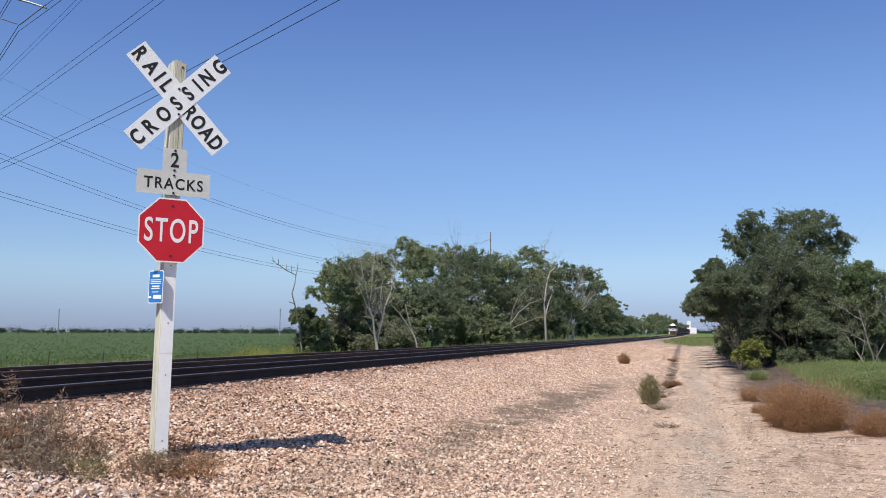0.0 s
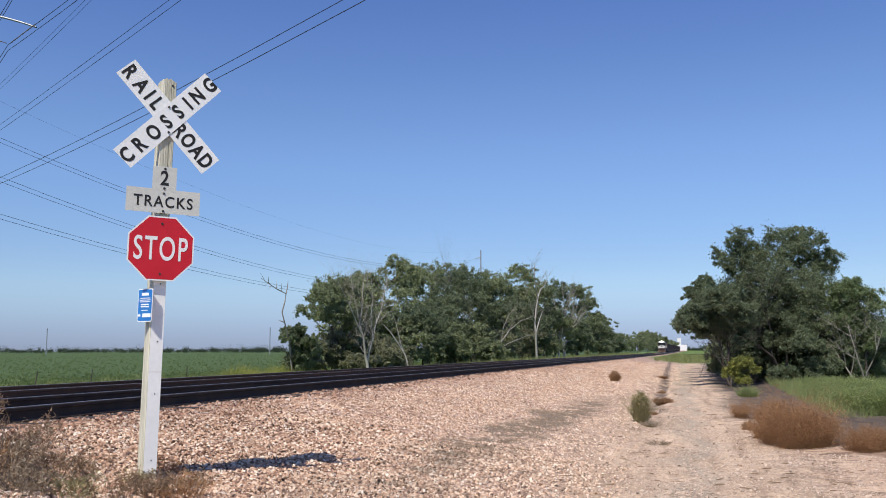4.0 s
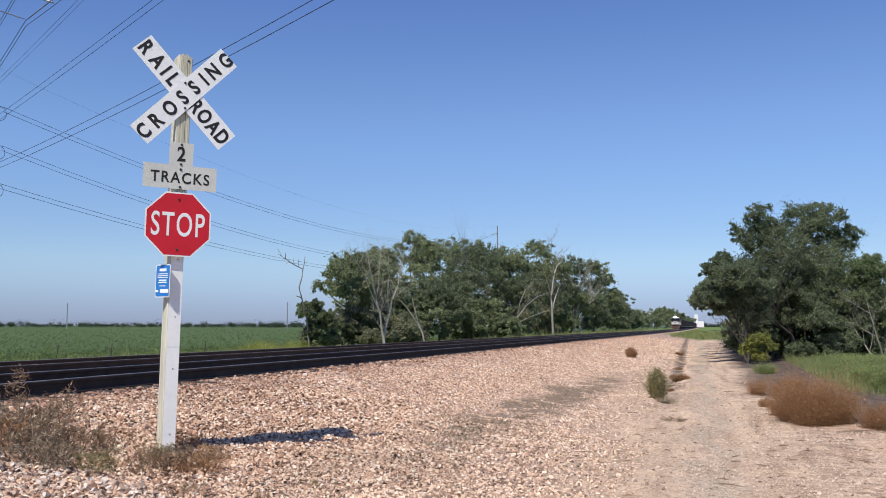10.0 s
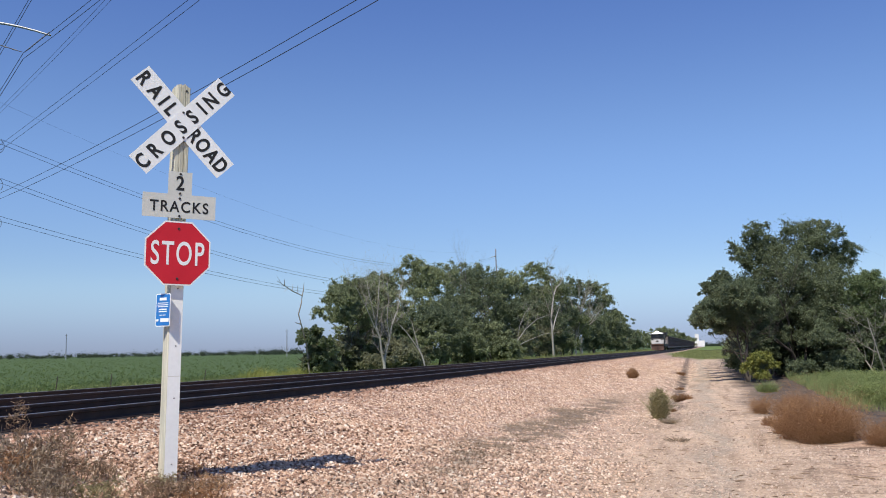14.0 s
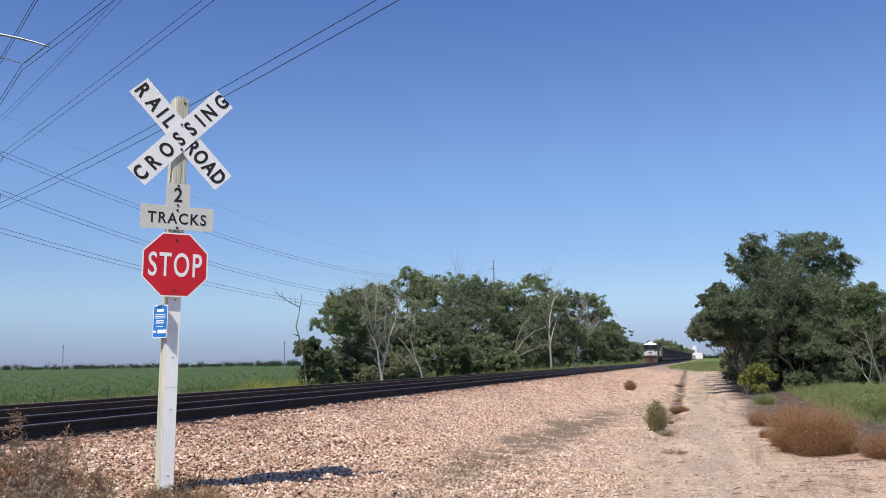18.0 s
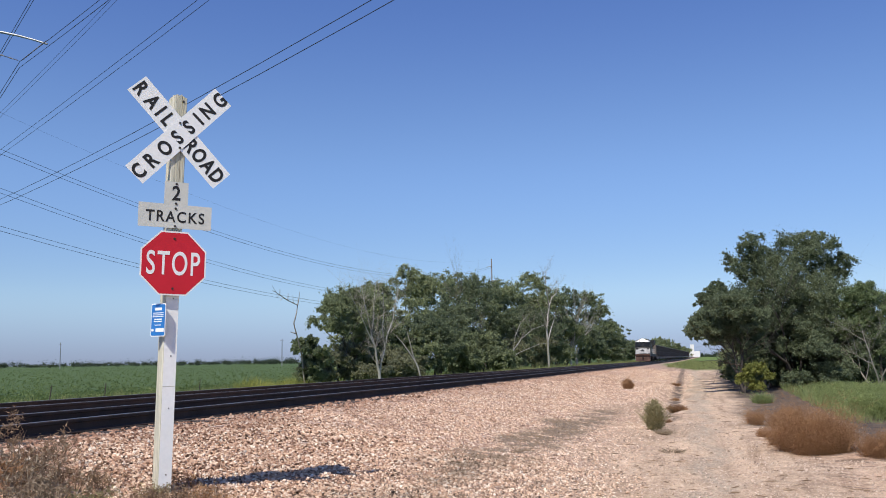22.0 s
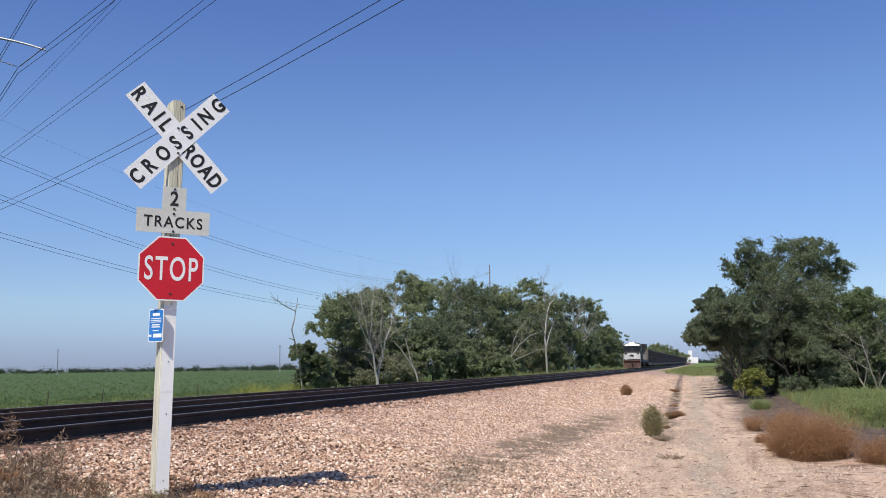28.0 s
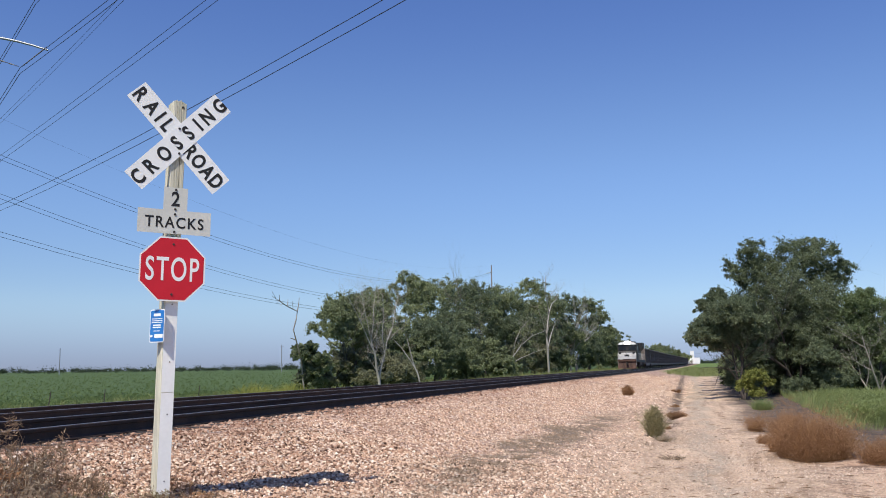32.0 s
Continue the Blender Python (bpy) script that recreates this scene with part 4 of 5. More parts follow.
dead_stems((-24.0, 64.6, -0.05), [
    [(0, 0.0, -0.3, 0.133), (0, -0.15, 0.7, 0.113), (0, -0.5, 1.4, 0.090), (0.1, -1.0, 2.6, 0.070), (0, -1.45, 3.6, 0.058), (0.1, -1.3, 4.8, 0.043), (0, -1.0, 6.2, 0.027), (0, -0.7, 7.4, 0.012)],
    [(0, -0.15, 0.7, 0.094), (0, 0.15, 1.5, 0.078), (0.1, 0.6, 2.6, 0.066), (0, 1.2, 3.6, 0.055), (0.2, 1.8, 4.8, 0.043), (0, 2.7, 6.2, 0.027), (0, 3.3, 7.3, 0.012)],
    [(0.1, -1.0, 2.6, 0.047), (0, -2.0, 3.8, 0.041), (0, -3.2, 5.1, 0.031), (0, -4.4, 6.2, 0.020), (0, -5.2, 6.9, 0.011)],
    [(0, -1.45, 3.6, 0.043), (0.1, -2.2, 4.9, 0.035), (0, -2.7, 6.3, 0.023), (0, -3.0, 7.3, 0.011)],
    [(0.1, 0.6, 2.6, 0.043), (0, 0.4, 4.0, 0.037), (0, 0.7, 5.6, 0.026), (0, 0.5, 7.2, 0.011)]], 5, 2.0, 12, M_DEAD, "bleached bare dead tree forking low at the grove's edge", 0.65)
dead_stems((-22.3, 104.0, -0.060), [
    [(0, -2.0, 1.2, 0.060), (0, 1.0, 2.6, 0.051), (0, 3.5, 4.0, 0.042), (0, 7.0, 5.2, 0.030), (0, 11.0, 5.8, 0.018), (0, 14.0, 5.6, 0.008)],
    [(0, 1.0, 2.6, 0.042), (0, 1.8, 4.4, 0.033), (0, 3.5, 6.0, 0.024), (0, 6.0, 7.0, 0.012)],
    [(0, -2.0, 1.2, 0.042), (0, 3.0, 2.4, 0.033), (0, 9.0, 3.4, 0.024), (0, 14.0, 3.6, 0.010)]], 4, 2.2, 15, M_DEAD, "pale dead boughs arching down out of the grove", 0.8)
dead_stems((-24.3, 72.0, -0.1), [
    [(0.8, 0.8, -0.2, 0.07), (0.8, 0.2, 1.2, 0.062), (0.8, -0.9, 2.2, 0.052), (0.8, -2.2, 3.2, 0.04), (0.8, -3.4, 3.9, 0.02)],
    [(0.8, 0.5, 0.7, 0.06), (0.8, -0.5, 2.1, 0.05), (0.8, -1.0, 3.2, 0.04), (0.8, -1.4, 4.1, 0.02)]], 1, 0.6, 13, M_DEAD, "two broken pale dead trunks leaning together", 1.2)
dead_stems((-22.5, 133.0, -0.1), [
    [(0, 0, -0.3, 0.19), (0, -0.9, 4, 0.155), (0, -1.5, 6, 0.135), (0, 0.0, 8, 0.12), (0, 1.3, 9.5, 0.10), (0, -0.5, 11.3, 0.08), (0, -1.2, 12.8, 0.05), (0, -1.0, 14.6, 0.03)],
    [(0, 1.3, 9.5, 0.10), (0, 4.0, 11.0, 0.08), (0, 8.5, 12.0, 0.05), (0, 11.5, 13.6, 0.02)],
    [(0, -1.5, 6.0, 0.10), (0, -5.0, 8.2, 0.07), (0, -8.5, 9.8, 0.025)],
    [(0, -0.9, 4.0, 0.10), (0, 2.5, 6.2, 0.08), (0, 5.5, 7.6, 0.03)]], 3, 2.2, 5, M_DEAD, "tall crooked pale dead trunk with short limbs")
snag = empty("dead_tree", pose(-28.0, 59.1, -0.2), "crooked leafless snag hooking out of a bush", "dead tree")
v, f = tubes([[((0, 0.6, 0), 0.072), ((0, 0.0, 2.4), 0.061), ((0, -0.8, 3.7), 0.054), ((0, -1.3, 4.5), 0.047), ((0, -0.85, 5.3), 0.043), ((0, -0.7, 5.85), 0.036), ((0, -2.3, 6.1), 0.032), ((0, -3.5, 6.4), 0.022), ((0, -4.6, 6.65), 0.013)]], 6)
raw("trunk", v, f, M_TWIG, snag, True)
v, f = tubes([[((0, -0.7, 5.85), 0.045), ((0, -0.5, 6.3), 0.035), ((0.1, -0.6, 6.8), 0.015)], [((0, -3.5, 6.4), 0.03), ((0.1, -3.7, 6.8), 0.012)], [((0, -2.3, 6.1), 0.03), ((0, -2.2, 6.6), 0.012)], [((0, -0.9, 3.8), 0.05), ((0, -1.8, 3.9), 0.02)], [((0, -3.5, 6.4), 0.02), ((0.2, -4.4, 6.2), 0.008)], [((0, -4.0, 6.5), 0.018), ((0.1, -4.9, 7.0), 0.007)], [((0, -1.4, 5.95), 0.02), ((0.2, -1.9, 6.5), 0.008)], [((0, -3.0, 6.27), 0.02), ((-0.1, -3.3, 6.0), 0.008)]], 4)
raw("branchwork", v, f, M_TWIG, snag, True)["kind"] = "stuff"
bare_tree("dead_tree", (-25.0, 104.0, -0.2), 8.4, 8, M_DEADGREY, "grey leafless tree among green ones", 4, 0.5, 2, 0.014, 0.3)
bare_tree("dead_tree", (-30.0, 113.0, -0.2), 14.6, 10, M_DEADGREY, "grey bare tops rising over the crowns", 4, 0.4, 2, 0.012, 0.35)
bare_tree("dead_tree", (-25.5, 176.0, -0.2), 17.0, 11, M_DEAD, "pale dead trunk with a bare top", 3, 0.35, 2, 0.011, 0.35)
bare_tree("dead_tree", (-26.0, 188.0, -0.2), 16.5, 14, M_DEAD, "pale dead trunk with a bare top", 3, 0.35, 2, 0.011, 0.35)

# the dense trees beside the service road
tree("tree", (3.9, 44.6, 0.12), 7.5, 6.4, 301, M_LEAFN, 0.078, 900, 190, "dark green multi-stemmed tree beside the service road", 0.1, 13, 5, dome=False, shape=[
    (-2.2, 0.2, 5.95, 0.75), (-1.5, 0, 6.75, 0.65), (-1.0, 0.5, 5.7, 0.95), (0.3, 0.2, 6.4, 0.95), (0.9, 0.8, 6.9, 0.55), (1.5, 0.2, 6.5, 0.75), (2.3, 0.4, 5.7, 0.6), (1.6, 0.6, 5.3, 0.95), (-0.2, -0.4, 4.8, 1.2),
    (-1.6, 0.6, 4.3, 1.1), (1.2, 0, 4.1, 1.2), (0.2, 0.9, 3.3, 1.2), (-1.0, 1.2, 3.0, 1.2), (2.1, 0.4, 3.0, 1.1), (0.6, 1.8, 2.2, 1.1), (2.2, 0.6, 1.9, 0.9), (-0.7, -0.7, 3.3, 0.9), (0.7, -0.8, 2.7, 0.9), (-0.4, -0.5, 2.0, 0.7)])
tree("bush", (2.9, 45.6, 0), 1.5, 2.2, 311, M_LEAFN, 0.09, 150, 150, "dark green undergrowth round the tree's stems", 0.02, 8, 4)["category"] = "bush"
tree("tree", (1.6, 41.2, 0), 4.6, 4.1, 302, M_LEAFN, 0.075, 620, 200, "dark green tree overhanging the service road", 0.2, 9, 3, shape=[(x * 0.9 - 0.35, y * 0.9, 1.6 + (z - 1.6) * 0.9, r * 0.9) for x, y, z, r in (
    (-0.3, -0.5, 3.7, 1.05), (-1.25, -0.3, 2.9, 0.8), (-1.3, 0, 4.2, 0.5), (-0.7, 0.3, 4.7, 0.55), (0.7, 0.3, 3.0, 1.0), (0.9, 0.4, 1.9, 0.7), (-0.4, 0.5, 2.4, 0.8), (0.5, 0.8, 4.2, 0.7))])
tree("tree", (7.3, 43.4, 0), 4.9, 3.6, 303, M_LEAF3, 0.085, 260, 150, "brighter green tree with a rounded airy crown", 0.25, 8, 2, dome=False, shape=[
    (-0.6, 0, 4.0, 0.8), (0.2, 0.3, 3.5, 0.8), (-0.9, 0.2, 3.0, 0.9), (0.5, 0.4, 4.0, 0.45), (-0.2, -0.3, 4.5, 0.4), (0.2, 0.2, 2.3, 0.8)])
tree("tree", (9.9, 55.0, 0), 3.0, 3.6, 304, M_LEAF3, 0.11, 160, 130, "brighter green tree with spreading boughs", 0.3, 8, 2)
tree("bush", (5.5, 43.6, 0), 2.2, 4.0, 305, M_LEAFN, 0.09, 220, 160, "dark green undergrowth at the foot of the trees", 0.02, 8, 4)["category"] = "bush"
tree("bush", (7.6, 44.8, 0), 2.2, 4.2, 306, M_LEAF, 0.09, 200, 160, "green undergrowth at the foot of the trees", 0.02, 8, 4)["category"] = "bush"
tree("bush", (3.7, 43.2, 0), 0.8, 2.4, 308, M_LEAFN, 0.09, 120, 150, "low dark undergrowth round the tree's stems", 0.02, 7, 4)["category"] = "bush"
tree("bush", (1.95, 39.8, 0), 1.2, 1.8, 307, M_LEAFY, 0.055, 220, 120, "yellow flowering bush beside the service road", 0.02, 7, 4)["category"] = "bush"
tree("bush", (1.9, 56.0, 0), 1.8, 3.0, 309, M_LEAF, 0.13, 120, 90, "green bush at the road's far bend", 0.02, 7, 4)["category"] = "bush"
for x, y, h, w, seed in ((3.2, 48.5, 2.6, 4.0, 331), (5.6, 48.0, 3.0, 4.4, 332), (8.0, 48.5, 3.0, 4.6, 333)):
    tree("bush", (x, y, 0), h, w, seed, M_LEAFN, 0.12, 170, 120, "dark undergrowth in the shade of the trees", 0.02, 9, 4, dome=False)["category"] = "bush"
for i, (x, y, k) in enumerate([(2.4, 45.0, 1.0), (2.35, 48.5, 1.0), (2.3, 52.5, 1.05), (2.3, 57.0, 1.05), (2.3, 62.5, 1.1), (2.4, 69.0, 1.15), (2.3, 76.0, 1.1), (2.3, 84.0, 1.1)]):
    tree("tree", (x, y, 0), 4.7 * k, 4.0 * k, 320 + i, M_LEAFN, 0.14, 230, 100, "dark green tree leaning over the service road", 0.1, 9, 2, shape=[
        (a * k, b * k, c * k, r * k) for a, b, c, r in ((-2.45, 0, 2.9, 0.75), (-1.5, 0.4, 3.6, 0.9), (-1.3, -0.3, 2.4, 0.65), (0, 0.2, 3.4, 1.0), (0.3, 0, 2.2, 1.0), (-0.5, 0.3, 4.1, 0.6), (0.3, 0, 1.0, 0.8), (-0.5, -0.2, 1.2, 0.6))])
bare_tree("dead_tree", (7.0, 41.8, 0), 4.8, 61, M_TWIG, "bare grey boughs hanging out of the green trees", 4, 0.6, 3, 0.009, 0.08, (0.15, -0.05), fan=0.4)


def blades(rng, n, spread, h, width, flare, droop=0.3, disc=True):
    """Thin bent stems rising from a patch. Each is two stacked quads."""
    r = spread * np.sqrt(rng.random(n))
    a = rng.uniform(0, 6.283, n)
    base = np.stack([r * np.cos(a), r * np.sin(a), np.zeros(n)], 1)
    out = np.stack([np.cos(a), np.sin(a), np.zeros(n)], 1) * (flare * (0.3 + r / max(spread, 1e-6)))[:, None] + rng.normal(0, 0.28, (n, 3)) * [1, 1, 0]
    hh = h * rng.uniform(0.45, 1.05, n) * (1 - 0.45 * (r / max(spread, 1e-6)) ** 2 * (spread > 0.01))
    up = np.stack([out[:, 0], out[:, 1], np.ones(n)], 1)
    mid = base + up * (hh * 0.55)[:, None]
    tip = base + np.stack([out[:, 0] * (1 + droop), out[:, 1] * (1 + droop), np.ones(n) * (1 - droop * 0.2)], 1) * hh[:, None]
    side = np.cross(up, rng.normal(0, 1, (n, 3)))
    side /= np.linalg.norm(side, axis=1, keepdims=True)
    s = side * (width * rng.uniform(0.6, 1.4, n))[:, None] * 0.5
    v = np.stack([base - s, base + s, mid + s * 0.8, mid - s * 0.8, tip + s * 0.25, tip - s * 0.25], 1)
    f = np.array([(0, 1, 2, 3), (3, 2, 4, 5)])
    return v.reshape(-1, 3), (f[None] + 6 * np.arange(n)[:, None, None]).reshape(-1, 4)


def weed(name, x, y, n, spread, h, width, flare, material, label, seed, seedy=0, category="weed", leafiness=0.016):
    """A tuft of stems; a bush also carries a dome of fine twigs."""
    rng = np.random.default_rng(seed)
    thing = empty(name, pose(x, y, height(x, y).item() - 0.02), label, category)
    v, f = blades(rng, n, spread, h, width, flare)
    raw("tuft", v, f, material, thing)["kind"] = "stuff"
    if seedy:
        if category == "weed bush":
            d = rng.normal(0, 1, (seedy, 3))
            d /= np.linalg.norm(d, axis=1, keepdims=True)
            k = rng.random((seedy, 1)) ** 0.4
            tips = d * k * rng.uniform(0.75, 1.2, (seedy, 1)) * [spread * 1.5, spread * 1.5, h * 0.5] + [0, 0, h * 0.46]
            tips[:, 2] = np.maximum(tips[:, 2], 0.04)
        else:
            c = v.reshape(-1, 6, 3)
            tips = c[rng.integers(0, len(c), seedy), 4] * rng.uniform(0.5, 1.0, (seedy, 1))
        v, f = leaf_cloud(rng, tips, np.full(seedy, 0.11 * h + 0.02), 24 if leafiness < 0.05 else 10, 0.055 * h + 0.018, 0.9, leafiness)
        raw("seed_spray", v, f, material, thing)["kind"] = "stuff"
    return thing


def plume(x, y, n, spread, h, seed):
    """A feathery dry bush: upright stems fanning from one root, each a plume of hair-fine twigs."""
    rng = np.random.default_rng(seed)
    thing = empty("dry_bush", pose(x, y, height(x, y).item() - 0.02), "feathery rust-brown dry weed bush beside the service road", "weed bush")
    v, f = blades(rng, n // 2, spread, h * 0.96, 0.005, 0.17, 0.25)
    # a few boughs stand out from the rest
    tall = rng.random(n // 2) < 0.16
    v = (v.reshape(-1, 6, 3) * np.where(tall, 1.22, 0.95)[:, None, None]).reshape(-1, 3)
    raw("stem_tuft", v, f, M_DRY, thing)["kind"] = "stuff"
    c = v.reshape(-1, 6, 3)[rng.integers(0, n // 2, n)]
    s = rng.uniform(0.12, 1.0, n)[:, None]
    root, tip = (c[:, 0] + c[:, 1]) / 2, c[:, 4]
    per = 24
    at = np.repeat(root + (tip - root) * s, per, 0) + rng.normal(0, 1, (n * per, 3)) * h * [0.10, 0.10, 0.085]
    at[:, 2] = np.maximum(at[:, 2], 0.02)
    way = np.repeat(tip - root, per, 0) * 0.3 / h + rng.normal(0, 0.75, (n * per, 3)) + at * [0.3, 0.3, 0] / h
    way /= np.linalg.norm(way, axis=1, keepdims=True)
    ln = (0.06 * h + 0.025) * rng.uniform(0.5, 1.5, n * per)[:, None]
    side = np.cross(way, rng.normal(0, 1, (n * per, 3)))
    side *= 0.0023 / np.linalg.norm(side, axis=1, keepdims=True)
    v = np.stack([at - side, at + side, at + way * ln], 1).reshape(-1, 3)
    raw("twig_spray", v, np.arange(len(v)).reshape(-1, 3), M_DRY, thing)["kind"] = "stuff"
    return thing


# dry bushes by the service road
for i, (x, y, n, sp, h) in enumerate([(1.66, 15.9, 760, 0.15, 1.12), (1.34, 16.6, 420, 0.14, 0.72), (1.98, 16.1, 520, 0.13, 0.86), (1.16, 16.9, 170, 0.10, 0.46), (1.2, 16.1, 110, 0.08, 0.72), (1.5, 15.7, 300, 0.12, 0.6),
                                      (2.48, 15.2, 420, 0.22, 0.42), (2.80, 15.5, 400, 0.22, 0.46), (3.1, 15.2, 350, 0.2, 0.38), (1.05, 22.6, 240, 0.12, 0.50), (1.5, 21.6, 220, 0.12, 0.46), (1.02, 19.0, 90, 0.08, 0.28), (1.9, 23.5, 220, 0.14, 0.5)]):
    plume(x, y, n, sp, h, 1 + i)
for i, (x, y, sp, h) in enumerate([(3.9, 25.0, 0.5, 0.62), (4.5, 23.6, 0.55, 0.7), (5.2, 24.4, 0.6, 0.74), (4.4, 27.5, 0.6, 0.7), (5.6, 27.5, 0.7, 0.8), (3.9, 30.0, 0.5, 0.55), (6.6, 28.5, 0.8, 0.85), (5.0, 32.0, 0.8, 0.7), (4.4, 35.5, 0.7, 0.6), (7.6, 33.0, 0.9, 0.9)]):
    weed("green_weed", x, y, 700, sp, h, 0.010, 0.1, M_GRASS, "feathery bright green weed mound beside the trees", 120 + i, 800, "weed bush")
weed("weed_clump", -1.14, 20.2, 600, 0.10, 0.72, 0.008, 0.15, M_OLIVE, "olive-brown weed clump at the foot of the gravel bank", 7, 420, "weed bush")
weed("weed_clump", -0.92, 19.5, 200, 0.12, 0.16, 0.010, 0.6, M_STRAW, "straw-coloured low weed at the bank's foot", 8, 120)
weed("weed_clump", -3.2, 38.5, 300, 0.16, 0.46, 0.012, 0.2, M_DRY, "small brown weed on the gravel bank", 9, 260, "weed bush")
weed("weed_clump", -0.92, 28.0, 420, 0.16, 0.30, 0.014, 0.5, M_DRY, "brown weeds in the washed-out gully", 10, 200)
for x, y, sp, h, seed in ((-1.02, 23.6, 0.08, 0.12, 40), (-1.2, 35.5, 0.12, 0.18, 42), (-1.6, 50.0, 0.2, 0.26, 43)):
    weed("weed_clump", x, y, 180, sp, h, 0.010, 0.4, M_DRY, "brown weeds in the washed-out gully", seed, 90)
weed("weed_clump", -0.62, 16.1, 160, 0.16, 0.10, 0.008, 1.2, M_STRAW, "flattened dry twigs on the road", 12)
weed("grass_clump", 1.75, 32.0, 900, 0.30, 0.50, 0.008, 0.22, M_GRASS, "bright green grass clump", 13, 0, "grass")

# dry weeds round the post and along the near bank
for i, (x, y, n, sp, h, mat) in enumerate([
    (-5.3, 6.15, 240, 0.26, 0.40, M_STRAW), (-5.6, 6.4, 210, 0.26, 0.44, M_BROWN), (-5.75, 6.2, 170, 0.26, 0.38, M_DRY), (-5.1, 6.0, 170, 0.24, 0.28, M_STRAW), (-5.45, 6.75, 240, 0.28, 0.32, M_BROWN), (-5.0, 6.35, 200, 0.22, 0.26, M_OLIVE),
    (-6.1, 7.2, 200, 0.35, 0.30, M_BROWN), (-5.3, 7.0, 130, 0.30, 0.20, M_BROWN), (-4.85, 6.6, 80, 0.26, 0.15, M_BROWN), (-4.8, 6.15, 90, 0.24, 0.15, M_OLIVE),
    (-4.62, 6.9, 190, 0.18, 0.20, M_BROWN), (-4.38, 6.75, 230, 0.20, 0.24, M_BROWN), (-4.2, 6.8, 240, 0.19, 0.22, M_DRY), (-4.42, 7.3, 200, 0.18, 0.20, M_BROWN), (-4.5, 6.55, 150, 0.22, 0.17, M_BROWN), (-4.78, 7.05, 120, 0.10, 0.18, M_OLIVE),
    (-4.80, 7.62, 70, 0.06, 0.30, M_DRY), (-4.0, 6.2, 110, 0.20, 0.13, M_BROWN), (-3.3, 7.1, 40, 0.10, 0.07, M_OLIVE), (-3.3, 6.25, 100, 0.16, 0.13, M_BROWN), (-5.9, 6.6, 220, 0.3, 0.36, M_STRAW)]):
    n = int(n * 0.38)
    weed("dry_weed", x, y, n, sp, h, 0.005, 0.4, mat, "dry brown weeds growing through the gravel by the post", 70 + i, int(n * 0.8), leafiness=0.12)
weed("dry_stalk", -6.2, 7.0, 9, 0.35, 0.62, 0.009, 0.25, M_BROWN, "tall dry brown stalks", 95, 12)
weed("dry_stalk", -5.75, 6.3, 16, 0.30, 0.58, 0.008, 0.22, M_STRAW, "tall bleached dry stalks", 96, 8)
weed("dry_stalk", -5.4, 5.9, 12, 0.30, 0.46, 0.007, 0.25, M_STRAW, "tall bleached dry stalks", 97, 8)


def lawn(name, n, xr, yr, h, width, material, label, seed, keep=None):
    """Grass over a stretch of ground, as one mesh."""
    rng = np.random.default_rng(seed)
    v, f = blades(rng, n, 0.001, h, width, 0.1)
    x, y = rng.uniform(*xr, n), rng.uniform(*yr, n)
    if keep is not None:
        ok = keep(x, y)
        x, y = np.where(ok, x, -1e4), y
        v = v.reshape(n, 6, 3)[ok]
        x, y = x[ok], y[ok]
        n = len(x)
        f = f[: 2 * n]
    v = v.reshape(n, 6, 3) * (0.5 + 1.0 * (np.sin(x * 1.7 + np.sin(y * 0.9)) * np.sin(y * 1.3 + np.sin(x * 1.1)) * 0.5 + 0.5))[:, None, None] + np.stack([x, y, height(x, y)], 1)[:, None]
    return tagged(raw(name, v.reshape(-1, 3), f, material), label, "grass", kind="stuff")


def debris():
    """Dry twigs and straw lying on the road and the foot of the bank."""
    rng = np.random.default_rng(77)
    n = 340
    y = 7 * (34 / 7) ** rng.random(n)
    x = rng.uniform(-3.0, 4.0, n)
    a = rng.normal(0, 0.5, n)
    ln = np.exp(rng.normal(-2.75, 0.6, n))
    c = np.stack([x, y, height(x, y) + 0.012], 1)
    d = np.stack([np.cos(a), np.sin(a), rng.normal(0, 0.06, n)], 1) * ln[:, None]
    w = np.stack([-np.sin(a), np.cos(a), np.zeros(n)], 1) * (0.003 + 0.02 * ln)[:, None]
    up = np.array([0, 0, 0.012])
    v = np.stack([c - d - w, c - d + w, c + d + w * 0.5, c + d - w * 0.5, c - d * 0.2 + up, c + d * 0.3 + up], 1)
    f = np.array([(0, 4, 1), (1, 4, 5), (1, 5, 2), (2, 5, 3), (3, 5, 4), (3, 4, 0)])
    tagged(raw("road_debris", v.reshape(-1, 3), (f[None] + 6 * np.arange(n)[:, None, None]).reshape(-1, 3), M_BROWN), "dry twigs and straw scattered over the road", "debris", kind="stuff")


debris()
lawn("verge_grass", 44000, (2.6, 12), (22.0, 44), 0.36, 0.008, M_GRASS, "lush green grass beside the trees", 1, lambda x, y: (x - 2.95 - 0.02 * np.sin(y * 2.1) - 0.012 * (y - 22) > 0) & (y > 22.6 + 0.3 * np.sin(x * 3.1)))
lawn("far_grass", 9000, (-4.5, 3.5), (108, 240), 0.4, 0.05, M_GRASSY, "green grass where the service road ends", 2)
lawn("track_grass", 34000, (-40, -16.5), (20, 320), 0.36, 0.028, M_GRASSY, "yellow-green grass strip beyond the tracks", 3)


lawn("tall_weeds", 9000, (-22.5, -18.0), (85, 300), 0.75, 0.035, M_GRASSY, "tall yellow-green weeds between the tracks and the grove", 5)


lawn("yellow_weeds", 1300, (-32.5, -27), (55.5, 62), 0.8, 0.022, M_YELLOW, "yellow-flowering weeds at the field's corner by the grove", 6)


